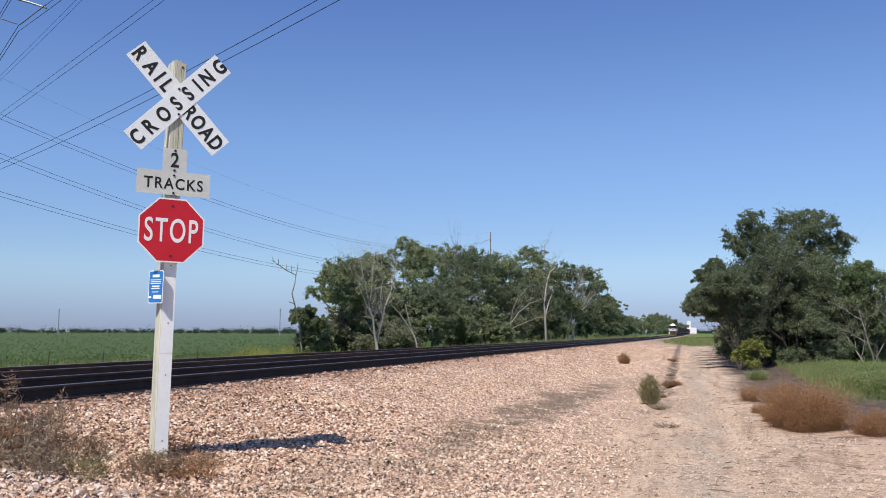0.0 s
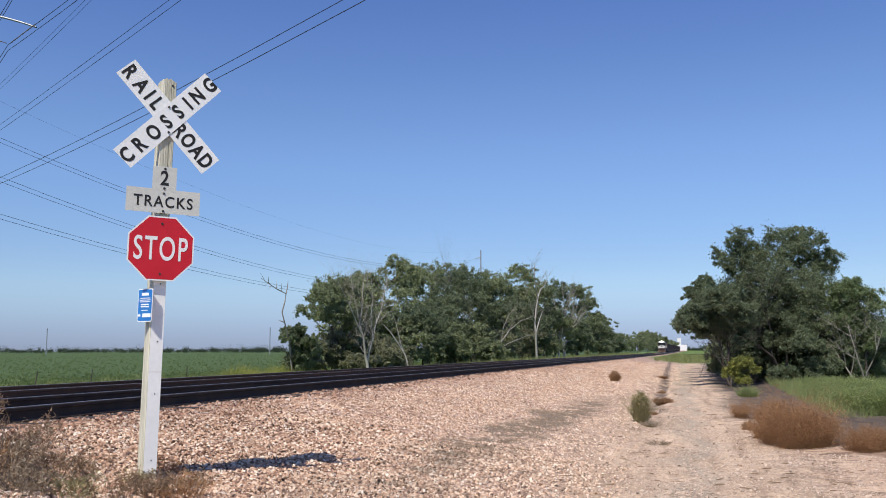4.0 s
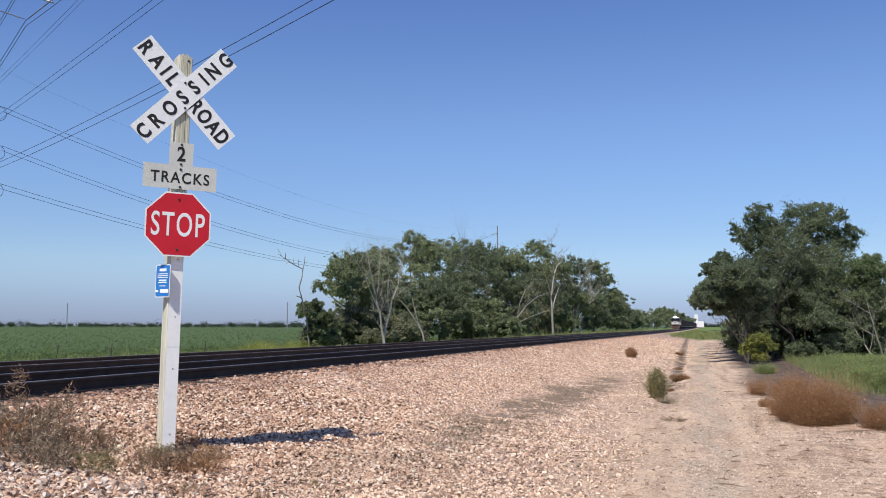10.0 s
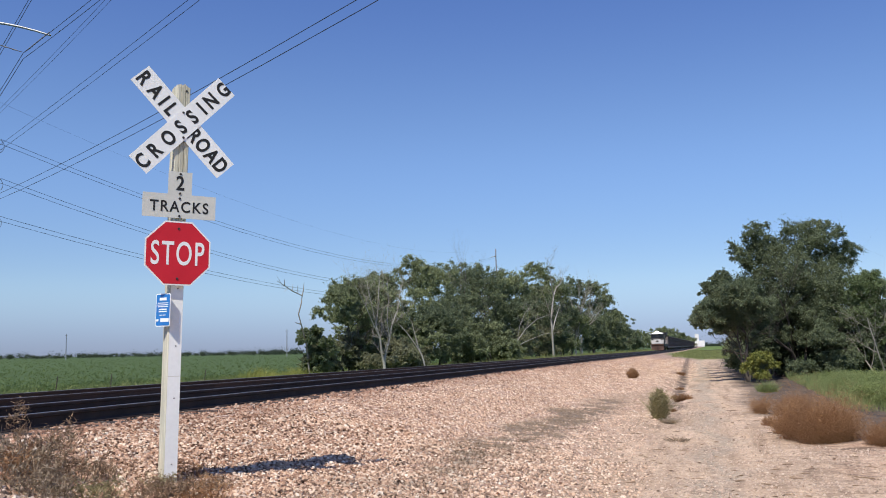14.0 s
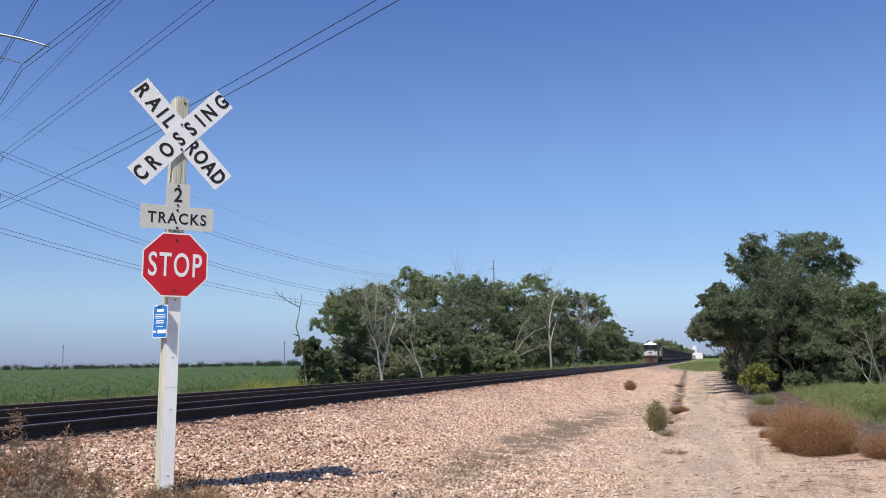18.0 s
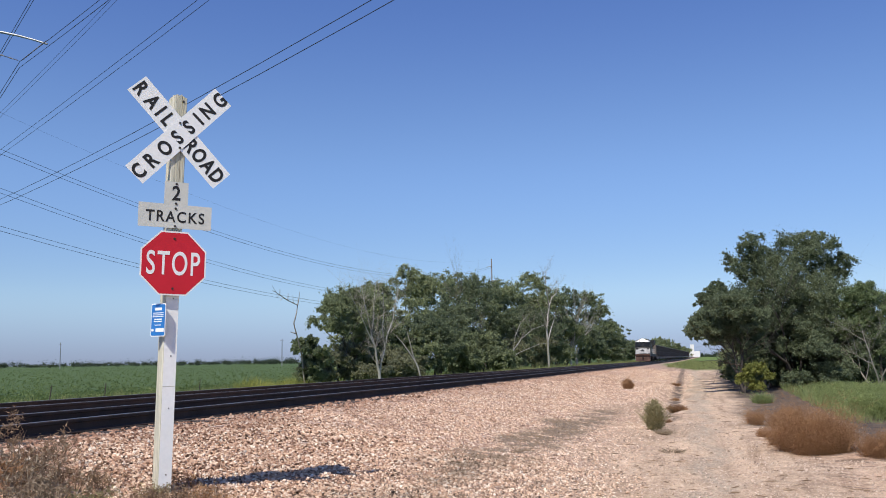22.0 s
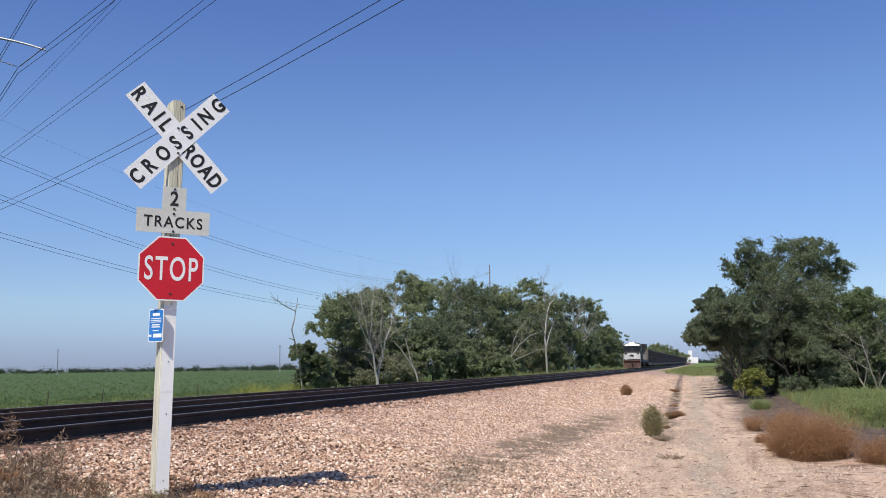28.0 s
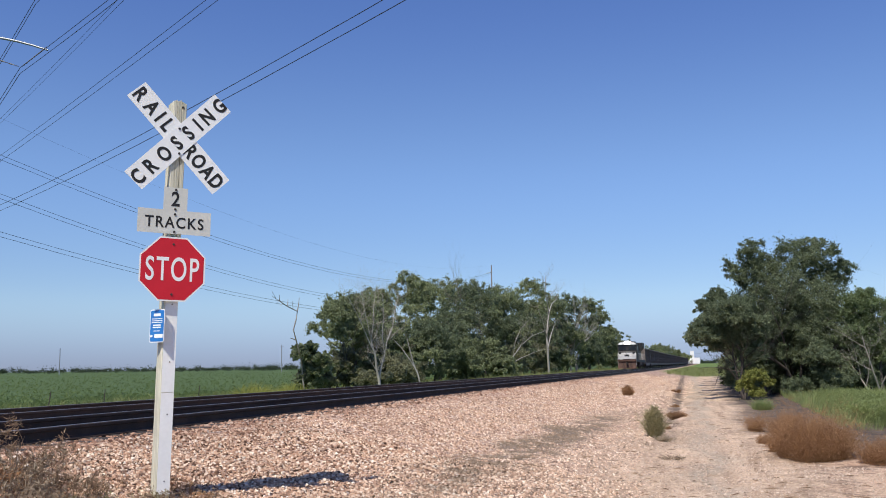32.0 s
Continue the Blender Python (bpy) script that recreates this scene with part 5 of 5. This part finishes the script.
def soybeans():
    """The crop: leaf sprays in rows, thinning with distance."""
    rng = np.random.default_rng(8)
    n = 15000
    y = 30 * (700 / 30) ** rng.random(n)
    x = -40 - (rng.random(n) ** 1.4) * (y * 1.6)
    x = np.round(x / 0.76) * 0.76 + rng.normal(0, 0.1, n)
    c = np.stack([x, y, height(x, y) + 0.12], 1)
    v, f = leaf_cloud(rng, c, np.full(n, 0.36), 9, 0.15 + 0.0003 * np.repeat(y, 9))
    tagged(raw("soybean_crop", v, f, M_CROP), "broad green soybean field to the distant tree line", "crop", kind="stuff")


soybeans()


def tree_line():
    """The wooded horizon: one long uneven mass of leaf sprays."""
    rng = np.random.default_rng(9)
    V, Fc, k = [], [], 0
    for x0, y0, x1, y1, n, h in ((-1300, 560, -330, 1150, 700, 11.0), (-520, 1000, 60, 1250, 340, 11.0), (60, 1100, 500, 900, 120, 9.0), (40, 130, 160, 260, 60, 5.0)):
        s = rng.random(n)
        x = x0 + (x1 - x0) * s + rng.normal(0, 8, n)
        y = y0 + (y1 - y0) * s + rng.normal(0, 8, n)
        hh = h * (0.48 + 0.72 * rng.random(n) ** 3)
        c = np.stack([x, y, hh * 0.38 - (0.8 if x0 < 0 else 0.5)], 1)
        v, f = leaf_cloud(rng, c, hh * 0.66, 120, 1.05 if h > 6 else 0.9, 0.6, 0.36, 0.03)
        v[:, 2] = np.maximum(v[:, 2], -1.4 if x0 < 0 else -0.4)
        V.append(v)
        Fc.append(f + k)
        k += len(v)
    tagged(raw("far_woods", np.concatenate(V), np.concatenate(Fc), M_FARLEAF), "dark distant woods along the horizon", "trees", kind="stuff")


tree_line()


# ---- power line ----
def cable(points, radius, name="wire", parent=None):
    v, f = tubes([[(p, radius) for p in points]], 4)
    return raw(name, v, f, M_CABLE, parent, True)


def sagged(a, b, sag, n=24):
    a, b = np.array(a, float), np.array(b, float)
    s = np.linspace(0, 1, n)[:, None]
    return a + (b - a) * s - np.array([0, 0, 1.0]) * 4 * sag * s * (1 - s)


def pair(name, a, b, sag, gap, label, radius=0.022):
    """A bundle of two conductors, one above the other."""
    thing = empty(name, pose(0, 0, 0), label, "power line", "overhead conductors")
    for dz in (0, -gap):
        cable(sagged(np.array(a) + [0, 0, dz], np.array(b) + [0, 0, dz], sag), radius, "wire", thing)
    return thing


def steel_pole(at, h, arms, label, r=0.55):
    thing = empty("transmission_pole", pose(*at), label, "utility pole", "transmission poles")
    part("shaft", rod(new_bm(), (0, 0, -1.6), (0, 0, h), r, r * 0.45, 16), M_RUSTSTEEL, thing, smooth=True)
    for z, dx, dy, rise in arms:
        pts = [((dx * s, dy * s, z + rise * (1 - s ** 2.2)), 0.12 * (1 - 0.6 * s) + 0.02) for s in np.linspace(0, 1, 9)]
        v, f = tubes([pts], 8)
        raw("arm", v, f, M_GALV, thing, True)
    return thing


P1 = (-71.8, 72.4, -0.3)
P_FAR = (-70.0, 300.0, -0.3)
steel_pole(P1, 31, [], "tall weathering-steel corner pole of the power line")
steel_pole(P_FAR, 36.5, [(33.5, -2.0, 0, 0.4), (28.5, 2.0, 0, 0.4), (23.5, -2.0, 0, 0.4)], "distant steel pole of the power line rising behind the trees", 0.36)
LEVELS = (24.6, 20.5, 16.5)
for z, z2, sag in zip(LEVELS, (33.7, 28.7, 23.7), (7.8, 8.4, 6.6)):
    pair("conductor_pair", (-70.2, 74.3, z - 0.27), (-70.0, 300.0, z2), sag * 0.975, 0.5, "pair of sagging conductors running beside the tracks")
for z, z2, sag in ((21.6, 29.9, 2.0), (17.2, 25.9, 4.0)):
    pair("conductor_pair", (-71.2, 72.2, z), (95.0, -38.0, z2), sag, 0.55, "pair of conductors crossing overhead")


def string(a, b, name="insulator_string", label="dark insulator string on the steel pole"):
    """A rod of stacked sheds from a to b."""
    a, b = Vector(a), Vector(b)
    thing = empty(name, pose(0, 0, 0), label, "insulator", "insulators")
    bm = rod(new_bm(), a, b, 0.03, 0.03, 6)
    n = 9
    for i in range(n):
        p = a.lerp(b, (i + 1) / (n + 1))
        q = a.lerp(b, (i + 1.45) / (n + 1))
        rod(bm, p, q, 0.055, 0.035, 8)
    part("shed_rod", bm, M_INSUL, thing)
    return thing


for z in LEVELS:
    string((-71.3, 72.7, z - 0.3), (-70.25, 74.2, z - 0.3))
    loop = [(-70.4 + 0.35 * math.sin(a), 74.0 + 0.6 * math.sin(a), z - 1.0 + 0.75 * math.cos(a)) for a in np.linspace(0, math.pi * 2, 18)]
    tagged(cable(loop, 0.03, "jumper_loop"), "hanging jumper cable loop at the corner pole", "cable")

# earth wire over the conductors
tagged(cable(sagged((-71.6, 72.6, 29.0), (-70.0, 300.0, 36.4), 7.0), 0.008, "wire"), "thin earth wire above the conductors", "power line")

# the nearer line, whose two arms reach into view
steel_pole((-54.5, 50.6, -0.3), 35.5, [(25.65, 8.6, 2.35, 1.5), (31.1, 9.2, 2.9, 1.5)], "steel pole with upswept arms")
for node, tip, root, up in (((-46.45, 50.9, 23.4), (-45.95, 52.9, 25.6), (-54.3, 50.7, 26.4), 0), ((-45.8, 51.4, 28.8), (-45.35, 53.4, 31.0), (-54.3, 50.7, 31.9), 5.4)):
    low = np.add(node, (0, 0, 0.1))
    string(tip, low + [0.05, 0.1, 0], label="V-hung insulator string under the arm")
    string(root, low + [-0.15, 0, 0], label="V-hung insulator string under the arm")
    for dz in (0, -0.45):
        tagged(cable(sagged(np.add(node, (0, 0, dz)), (60, -20, 23.8 + up + dz), 2.0), 0.024, "wire"), "overhead conductor of the nearer line", "power line")
        tagged(cable(sagged(np.add(node, (0, 0, dz)), (-170, 146, 22 + up + dz), 2.0), 0.024, "wire"), "overhead conductor of the nearer line", "power line")
for x, y, h in ((-170.3, 152, 38), (80.3, -22, 50), (95.3, -38, 31), (60.3, -20, 33), (-170.3, 146, 29)):
    steel_pole((x, y, -0.3), h, [], "steel pole carrying the overhead conductors", 0.4)
pair("conductor_pair", (-170, 152, 37.2), (80, -22, 49.0), 5.1, 0.7, "pair of conductors crossing high overhead")

# ---- far things ----
def far_pole(x, y, h, label="thin grey pole standing in the field"):
    thing = empty("field_pole", pose(x, y, -0.3), label, "pole")
    part("shaft", rod(new_bm(), (0, 0, -1.3), (0, 0, h), 0.42, 0.3, 8), M_GALV, thing)
    part("cross_arm", box(new_bm(), (3.0, 0.2, 0.2), (0, 0, h * 0.93)), M_GALV, thing)


far_pole(-495, 600, 20)
far_pole(-300, 600, 19)
rng_f = random.Random(4)
for i, (x, y) in enumerate([(-37.0, 44.0), (-36.6, 48.5), (-36.2, 53.5), (-36.0, 58.5)]):
    bm = rod(new_bm(), (0, 0, -0.3), (0.3 * rng_f.uniform(0.2, 1.8), 0, 0.95), 0.04, 0.03, 6)
    ob = tagged(part("fence_post", bm, M_BARK), "leaning old fence post at the field's edge", "fence post", "fence posts")
    ob.matrix_basis = pose(x, y, height(x, y).item())


def grain_elevator():
    thing = empty("grain_elevator", pose(-18.0, 900, -0.3), "white concrete grain elevator far down the line", "building")
    for i in range(3):
        part("silo", rod(new_bm(), (-4 + i * 4.2, 0, 0), (-4 + i * 4.2, 0, 7.5), 2.3, 2.3, 20), M_CONCRETE, thing, smooth=True)
    part("headhouse", box(new_bm(), (3.6, 5, 13.0), (5.6, 1, 6.5)), M_CONCRETE, thing)
    part("annex", box(new_bm(), (5.5, 6, 6.5), (10.0, 0, 3.25)), M_CONCRETE, thing)
    part("gallery", box(new_bm(), (12, 3, 1.4), (0, 0, 8.2)), M_ROOF, thing)
    part("shed", box(new_bm(), (7, 8, 5), (-9.5, -6, 2.5)), M_CONCRETE, thing)


grain_elevator()
# pale side road and marker beyond the right-hand verge
bm = box(new_bm(), (120, 7, 0.08), (72, 62, 0.06))
tagged(part("road", bm, M_PAVED), "pale gravel side road behind the verge", "road", kind="structure")
thing = empty("utility_pole", pose(14.2, 66, 0), "slim pale wooden utility pole beside the side road", "utility pole")
part("shaft", rod(new_bm(), (0, 0, -0.3), (0, 0, 1.9), 0.09, 0.07, 8), M_WOOD, thing)


# ---- train ----
def wheelset(parent, y, r=0.5, name="wheelset"):
    bm = new_bm()
    for side in (-0.7525, 0.7525):
        rod(bm, (side - 0.065, 0, 0), (side + 0.065, 0, 0), r, r * 0.98, 20)
        rod(bm, (side * 0.93 - 0.015, 0, 0), (side * 0.93 + 0.015, 0, 0), r + 0.028, r + 0.028, 20)
    rod(bm, (-0.9, 0, 0), (0.9, 0, 0), 0.085, 0.085, 8)
    ob = part(name, bm, M_WHEEL, parent)
    ob.matrix_basis = pose(0, y, r)
    return ob


def truck(parent, y, axles, r, half):
    bm = new_bm()
    for side in (-1.02, 1.02):
        prism_x(bm, [(-half - 0.5, 0.5), (-half, 0.38), (half, 0.38), (half + 0.5, 0.5), (half + 0.5, 0.68), (half * 0.4, 0.86), (-half * 0.4, 0.86), (-half - 0.5, 0.68)], side - 0.07, side + 0.07)
        for a in axles:
            box(bm, (0.14, 0.34, 0.3), (side + 0.1 * (1 if side > 0 else -1), a, r), None)
    box(bm, (2.1, 0.5, 0.26), (0, 0, 0.7))
    ob = part("bogie", bm, M_GRIME, parent)
    ob.matrix_basis = pose(0, y, 0)
    return ob


def locomotive():
    """Six-axle freight locomotive; its nose points to -y, and its rails lie at z = 0."""
    thing = empty("locomotive", pose(0, 0, 0), "black freight locomotive with white nose panel and lit headlights", "locomotive")
    part("underframe", box(new_bm(), (3.05, 21.4, 0.42), (0, 11.1, 1.36), None, 0.03), M_LOCO, thing)
    part("anticlimber", box(new_bm(), (2.9, 0.35, 0.32), (0, 0.25, 1.42), None, 0.04), M_PLOUGH, thing)
    # plough and pilot
    bm = prism_x(new_bm(), [(0.05, 0.12), (0.4, 0.12), (0.5, 1.2), (0.3, 1.2)], -1.45, 1.45)
    part("pilot", bm, M_PLOUGH, thing, "rust-brown steel snow plough")
    bm = box(new_bm(), (0.34, 0.5, 0.36), (0, 0.02, 0.92), None, 0.04)
    box(bm, (0.16, 0.5, 0.5), (0, -0.28, 0.92), None, 0.03)
    part("coupler", bm, M_GRIME, thing)
    for x in (-0.55, 0.5, 0.75):
        v, f = tubes([[((x, 0.05, 1.0), 0.025), ((x, -0.08, 0.8), 0.025), ((x + 0.05, -0.12, 0.55), 0.025), ((x + 0.12, -0.02, 0.4), 0.025)]], 6)
        raw("air_hose", v, f, M_BLACK, thing, True)
    # nose and cab
    bm = prism_x(new_bm(), [(0.55, 1.5), (2.6, 1.5), (2.6, 3.0), (1.5, 2.98), (0.62, 2.78)], -1.42, 1.42)
    part("nose", bm, M_LOCO, thing)
    bm = box(new_bm(), (2.8, 0.03, 1.0), (0, 0.565, 2.2), pose(0, 0, 0, -3.3))
    panel = part("nose_panel", bm, M_LOCOW, thing, "white nose panel")
    bm = box(new_bm(), (0.55, 0.03, 0.34), (0.05, 0.545, 2.3), pose(0, 0, 0, 0, 18))
    box(bm, (0.2, 0.03, 0.3), (-0.3, 0.545, 2.25), pose(0, 0, 0, 0, -30))
    part("emblem", bm, M_BLACK, panel, "plain dark emblem")
    part("nose_door", box(new_bm(), (0.5, 0.03, 0.62), (-0.95, 0.535, 1.9), None, 0.02), M_LOCOW, thing)
    for x in (-1.1, 1.05):
        part("nose_stripe", box(new_bm(), (0.34, 0.03, 0.3), (x, 0.535, 2.62), pose(0, 0, 0, 0, 20)), M_BLACK, panel)
    bm = prism_x(new_bm(), [(1.55, 2.9), (1.9, 1.55), (4.6, 1.55), (4.6, 4.02), (1.68, 4.02)], -1.52, 1.52)
    part("cab", bm, M_LOCO, thing)
    bm = prism(new_bm(), [(-1.54, 4.0), (1.54, 4.0), (1.5, 4.16), (1.05, 4.48), (0.6, 4.58), (0.42, 4.66), (-0.42, 4.66), (-0.6, 4.58), (-1.05, 4.48), (-1.5, 4.16)], 1.5, 4.4)
    part("cab_roof", bm, M_LOCO, thing)
    bm = prism(new_bm(), [(-1.5, 4.0), (1.5, 4.0), (1.42, 4.2), (1.0, 4.42), (0.5, 4.52), (-0.5, 4.52), (-1.0, 4.42), (-1.42, 4.2)], 1.46, 1.5)
    part("brow_panel", bm, M_LOCOW, thing, "white panel above the windshields")
    for x in (-0.78, 0.78):
        part("windshield", box(new_bm(), (1.15, 0.03, 0.72), (x, 1.575, 3.45), pose(0, 0, 0, -5.5), 0.03), M_PANE, thing)
        part("number_board", box(new_bm(), (0.5, 0.06, 0.22), (x * 1.25, 1.46, 4.12), None, 0.02), M_WHITE, thing, "number board with plain bars")
        part("side_window", box(new_bm(), (0.03, 1.2, 0.62), (1.53 if x > 0 else -1.53, 3.2, 3.45), None, 0.02), M_PANE, thing)
    for x in (-0.16, 0.16):
        part("headlight", rod(new_bm(), (x, 1.38, 4.40), (x, 1.5, 4.40), 0.15, 0.15, 14), M_LAMP, thing, "lit headlight")
    for x in (-0.95, 0.95):
        part("ditch_light", rod(new_bm(), (x, 0.12, 1.72), (x, 0.24, 1.72), 0.1, 0.1, 12), M_LOCOW, thing)
    # long hood
    bm = prism(new_bm(), [(-0.9, 1.55), (0.9, 1.55), (0.9, 4.0), (0.7, 4.2), (-0.7, 4.2), (-0.9, 4.0)], 4.6, 20.8)
    part("hood", bm, M_LOCO, thing)
    bm = prism(new_bm(), [(-1.0, 3.2), (1.0, 3.2), (1.52, 3.8), (1.52, 4.6), (-1.52, 4.6), (-1.52, 3.8)], 15.5, 20.6)
    part("radiator", bm, M_LOCO, thing)
    part("fan_housing", rod(new_bm(), (0, 12.5, 4.4), (0, 12.5, 4.75), 0.6, 0.6, 18), M_LOCO, thing)
    part("exhaust_stack", box(new_bm(), (0.7, 1.2, 0.35), (0, 9.5, 4.55), None, 0.05), M_GRIME, thing)
    bm = new_bm()
    for x in (-0.2, 0.0, 0.2):
        rod(bm, (x, 2.7, 4.72), (x, 2.2, 4.74), 0.03, 0.1, 8)
    part("horn", bm, M_ALU, thing)
    for i in range(9):
        part("hood_door", box(new_bm(), (0.04, 1.0, 1.5), (0.91, 5.8 + i * 1.06, 2.6), None, 0.015), M_LOCO, thing)
    part("fuel_tank", prism(new_bm(), [(-1.2, 0.55), (1.2, 0.55), (1.45, 0.8), (1.45, 1.16), (-1.45, 1.16), (-1.45, 0.8)], 8.6, 13.6), M_GRIME, thing)
    # handrails and steps
    for side in (-1.46, 1.46):
        for y in (5.2, 7.2, 9.2, 11.2, 13.2, 15.2, 17.2, 19.2):
            part("stanchion", rod(new_bm(), (side, y, 1.55), (side, y, 2.6), 0.02, 0.02, 6), M_LOCOW, thing)
        part("handrail", rod(new_bm(), (side, 4.8, 2.58), (side, 20.6, 2.58), 0.022, 0.022, 6), M_LOCOW, thing)
        part("grab_iron", rod(new_bm(), (side, 0.3, 0.6), (side, 0.45, 2.55), 0.025, 0.025, 6), M_LOCOW, thing, "white grab iron")
        for z in (0.45, 0.78, 1.1):
            part("step", box(new_bm(), (0.25, 0.5, 0.04), (side * 0.93, 0.75, z)), M_LOCOW, thing)
    part("front_rail", rod(new_bm(), (-1.4, 0.3, 2.4), (1.4, 0.3, 2.4), 0.022, 0.022, 6), M_LOCOW, thing)
    sets = []
    for y in (3.6, 18.0):
        b = truck(thing, y, (-1.95, 0, 1.95), 0.53, 2.2)
        for a in (-1.95, 0, 1.95):
            sets.append((wheelset(b, a, 0.53), a))
    return thing, sets


def coal_car():
    """High-sided coal car, 16 m over its couplers."""
    thing = empty("coal_car", pose(0, 0, 0), "dark steel high-sided coal car with upright ribs", "rail car", "cars of the train")
    side = [(-7.6, 1.05), (-7.6, 3.65), (7.6, 3.65), (7.6, 1.05), (5.4, 0.55), (-5.4, 0.55)]
    bm = new_bm()
    for x in (-1.48, 1.42):
        prism_x(bm, side, x, x + 0.06)
    for y in (-7.6, 7.54):
        box(bm, (2.9, 0.06, 2.6), (0, y + 0.03, 2.35))
    box(bm, (2.9, 15.1, 0.08), (0, 0, 0.95))
    part("body", bm, M_CAR, thing)
    bm = new_bm()
    g = bmesh.ops.create_grid(bm, x_segments=6, y_segments=24, size=1.0)
    for v in g["verts"]:
        x, y = v.co.x, v.co.y
        v.co = Vector((x * 1.41, y * 7.5, 3.35 + 0.42 * (1 - x * x) * (1 - y ** 8) + 0.05 * math.sin(9 * x + 17 * y)))
    part("load", bm, M_COAL, thing, "heaped coal")
    rib = box(new_bm(), (0.1, 0.12, 2.45), (0, 0, 0))
    me = bpy.data.meshes.new("rib")
    rib.to_mesh(me)
    rib.free()
    me.materials.append(M_CAR)
    for x in (-1.53, 1.53):
        for i in range(10):
            ob = new("rib", me)
            ob.parent = thing
            ob.matrix_basis = pose(x, -6.75 + 1.5 * i, 2.3)
        part("top_chord", box(new_bm(), (0.16, 15.3, 0.16), (x * 0.98, 0, 3.66), None, 0.02), M_CAR, thing)
    part("centre_sill", box(new_bm(), (0.4, 15.9, 0.4), (0, 0, 0.82)), M_GRIME, thing)
    for y in (-5.9, 5.9):
        b = truck(thing, y, (-0.88, 0.88), 0.46, 0.9)
        for a in (-0.88, 0.88):
            wheelset(b, a, 0.46)
    return thing


TRACK_X, TRACK_TOP = -12.21, 0.917
loco, loco_wheels = locomotive()
first = coal_car()
cars = [first] + [copy_thing(first, pose(0, 0, 0)) for _ in range(25)]

# where the locomotive's nose is along the track, by the second
RUN = [(0.0, 400.0), (2.0, 388.0), (5.0, 372.0), (8.0, 354.0), (10.0, 343.0), (12.0, 331.0), (12.35, 328.5), (12.75, 238.0), (13.1, 227.5), (14.0, 220.5), (17.0, 206.5),
       (20.0, 193.0), (23.0, 180.8), (26.0, 169.0), (29.0, 158.0), (32.0, 147.2)]


def nose(t):
    return float(np.interp(t, [a for a, _ in RUN], [b for _, b in RUN]))


def motions():
    walk(loco, [(t, pose(TRACK_X, y, TRACK_TOP + grade(y + 10).item())) for t, y in RUN])
    for i, car in enumerate(cars):
        walk(car, [(t, pose(TRACK_X, y + 30.4 + 16.1 * i, TRACK_TOP + grade(y + 30.4 + 16.1 * i).item())) for t, y in RUN])
    # wheels roll with the distance run, in turns of less than a quarter
    ts = [0.0]
    while ts[-1] < 32.0:
        t = ts[-1]
        step = 0.1
        while step > 0.034 and abs(nose(t + step) - nose(t)) / 0.53 > 1.4:
            step *= 0.5
        ts.append(min(32.0, t + step))
    turn, rows, last = 0.0, [], nose(0)
    for t in ts:
        y = nose(t)
        d = (last - y) / 0.53
        turn += math.copysign(min(abs(d), 1.45), d)
        last = y
        rows.append((t, math.degrees(turn)))
    for ob, a in loco_wheels:
        walk(ob, [(t, pose(0, a, 0.53, w)) for t, w in rows])


motions()
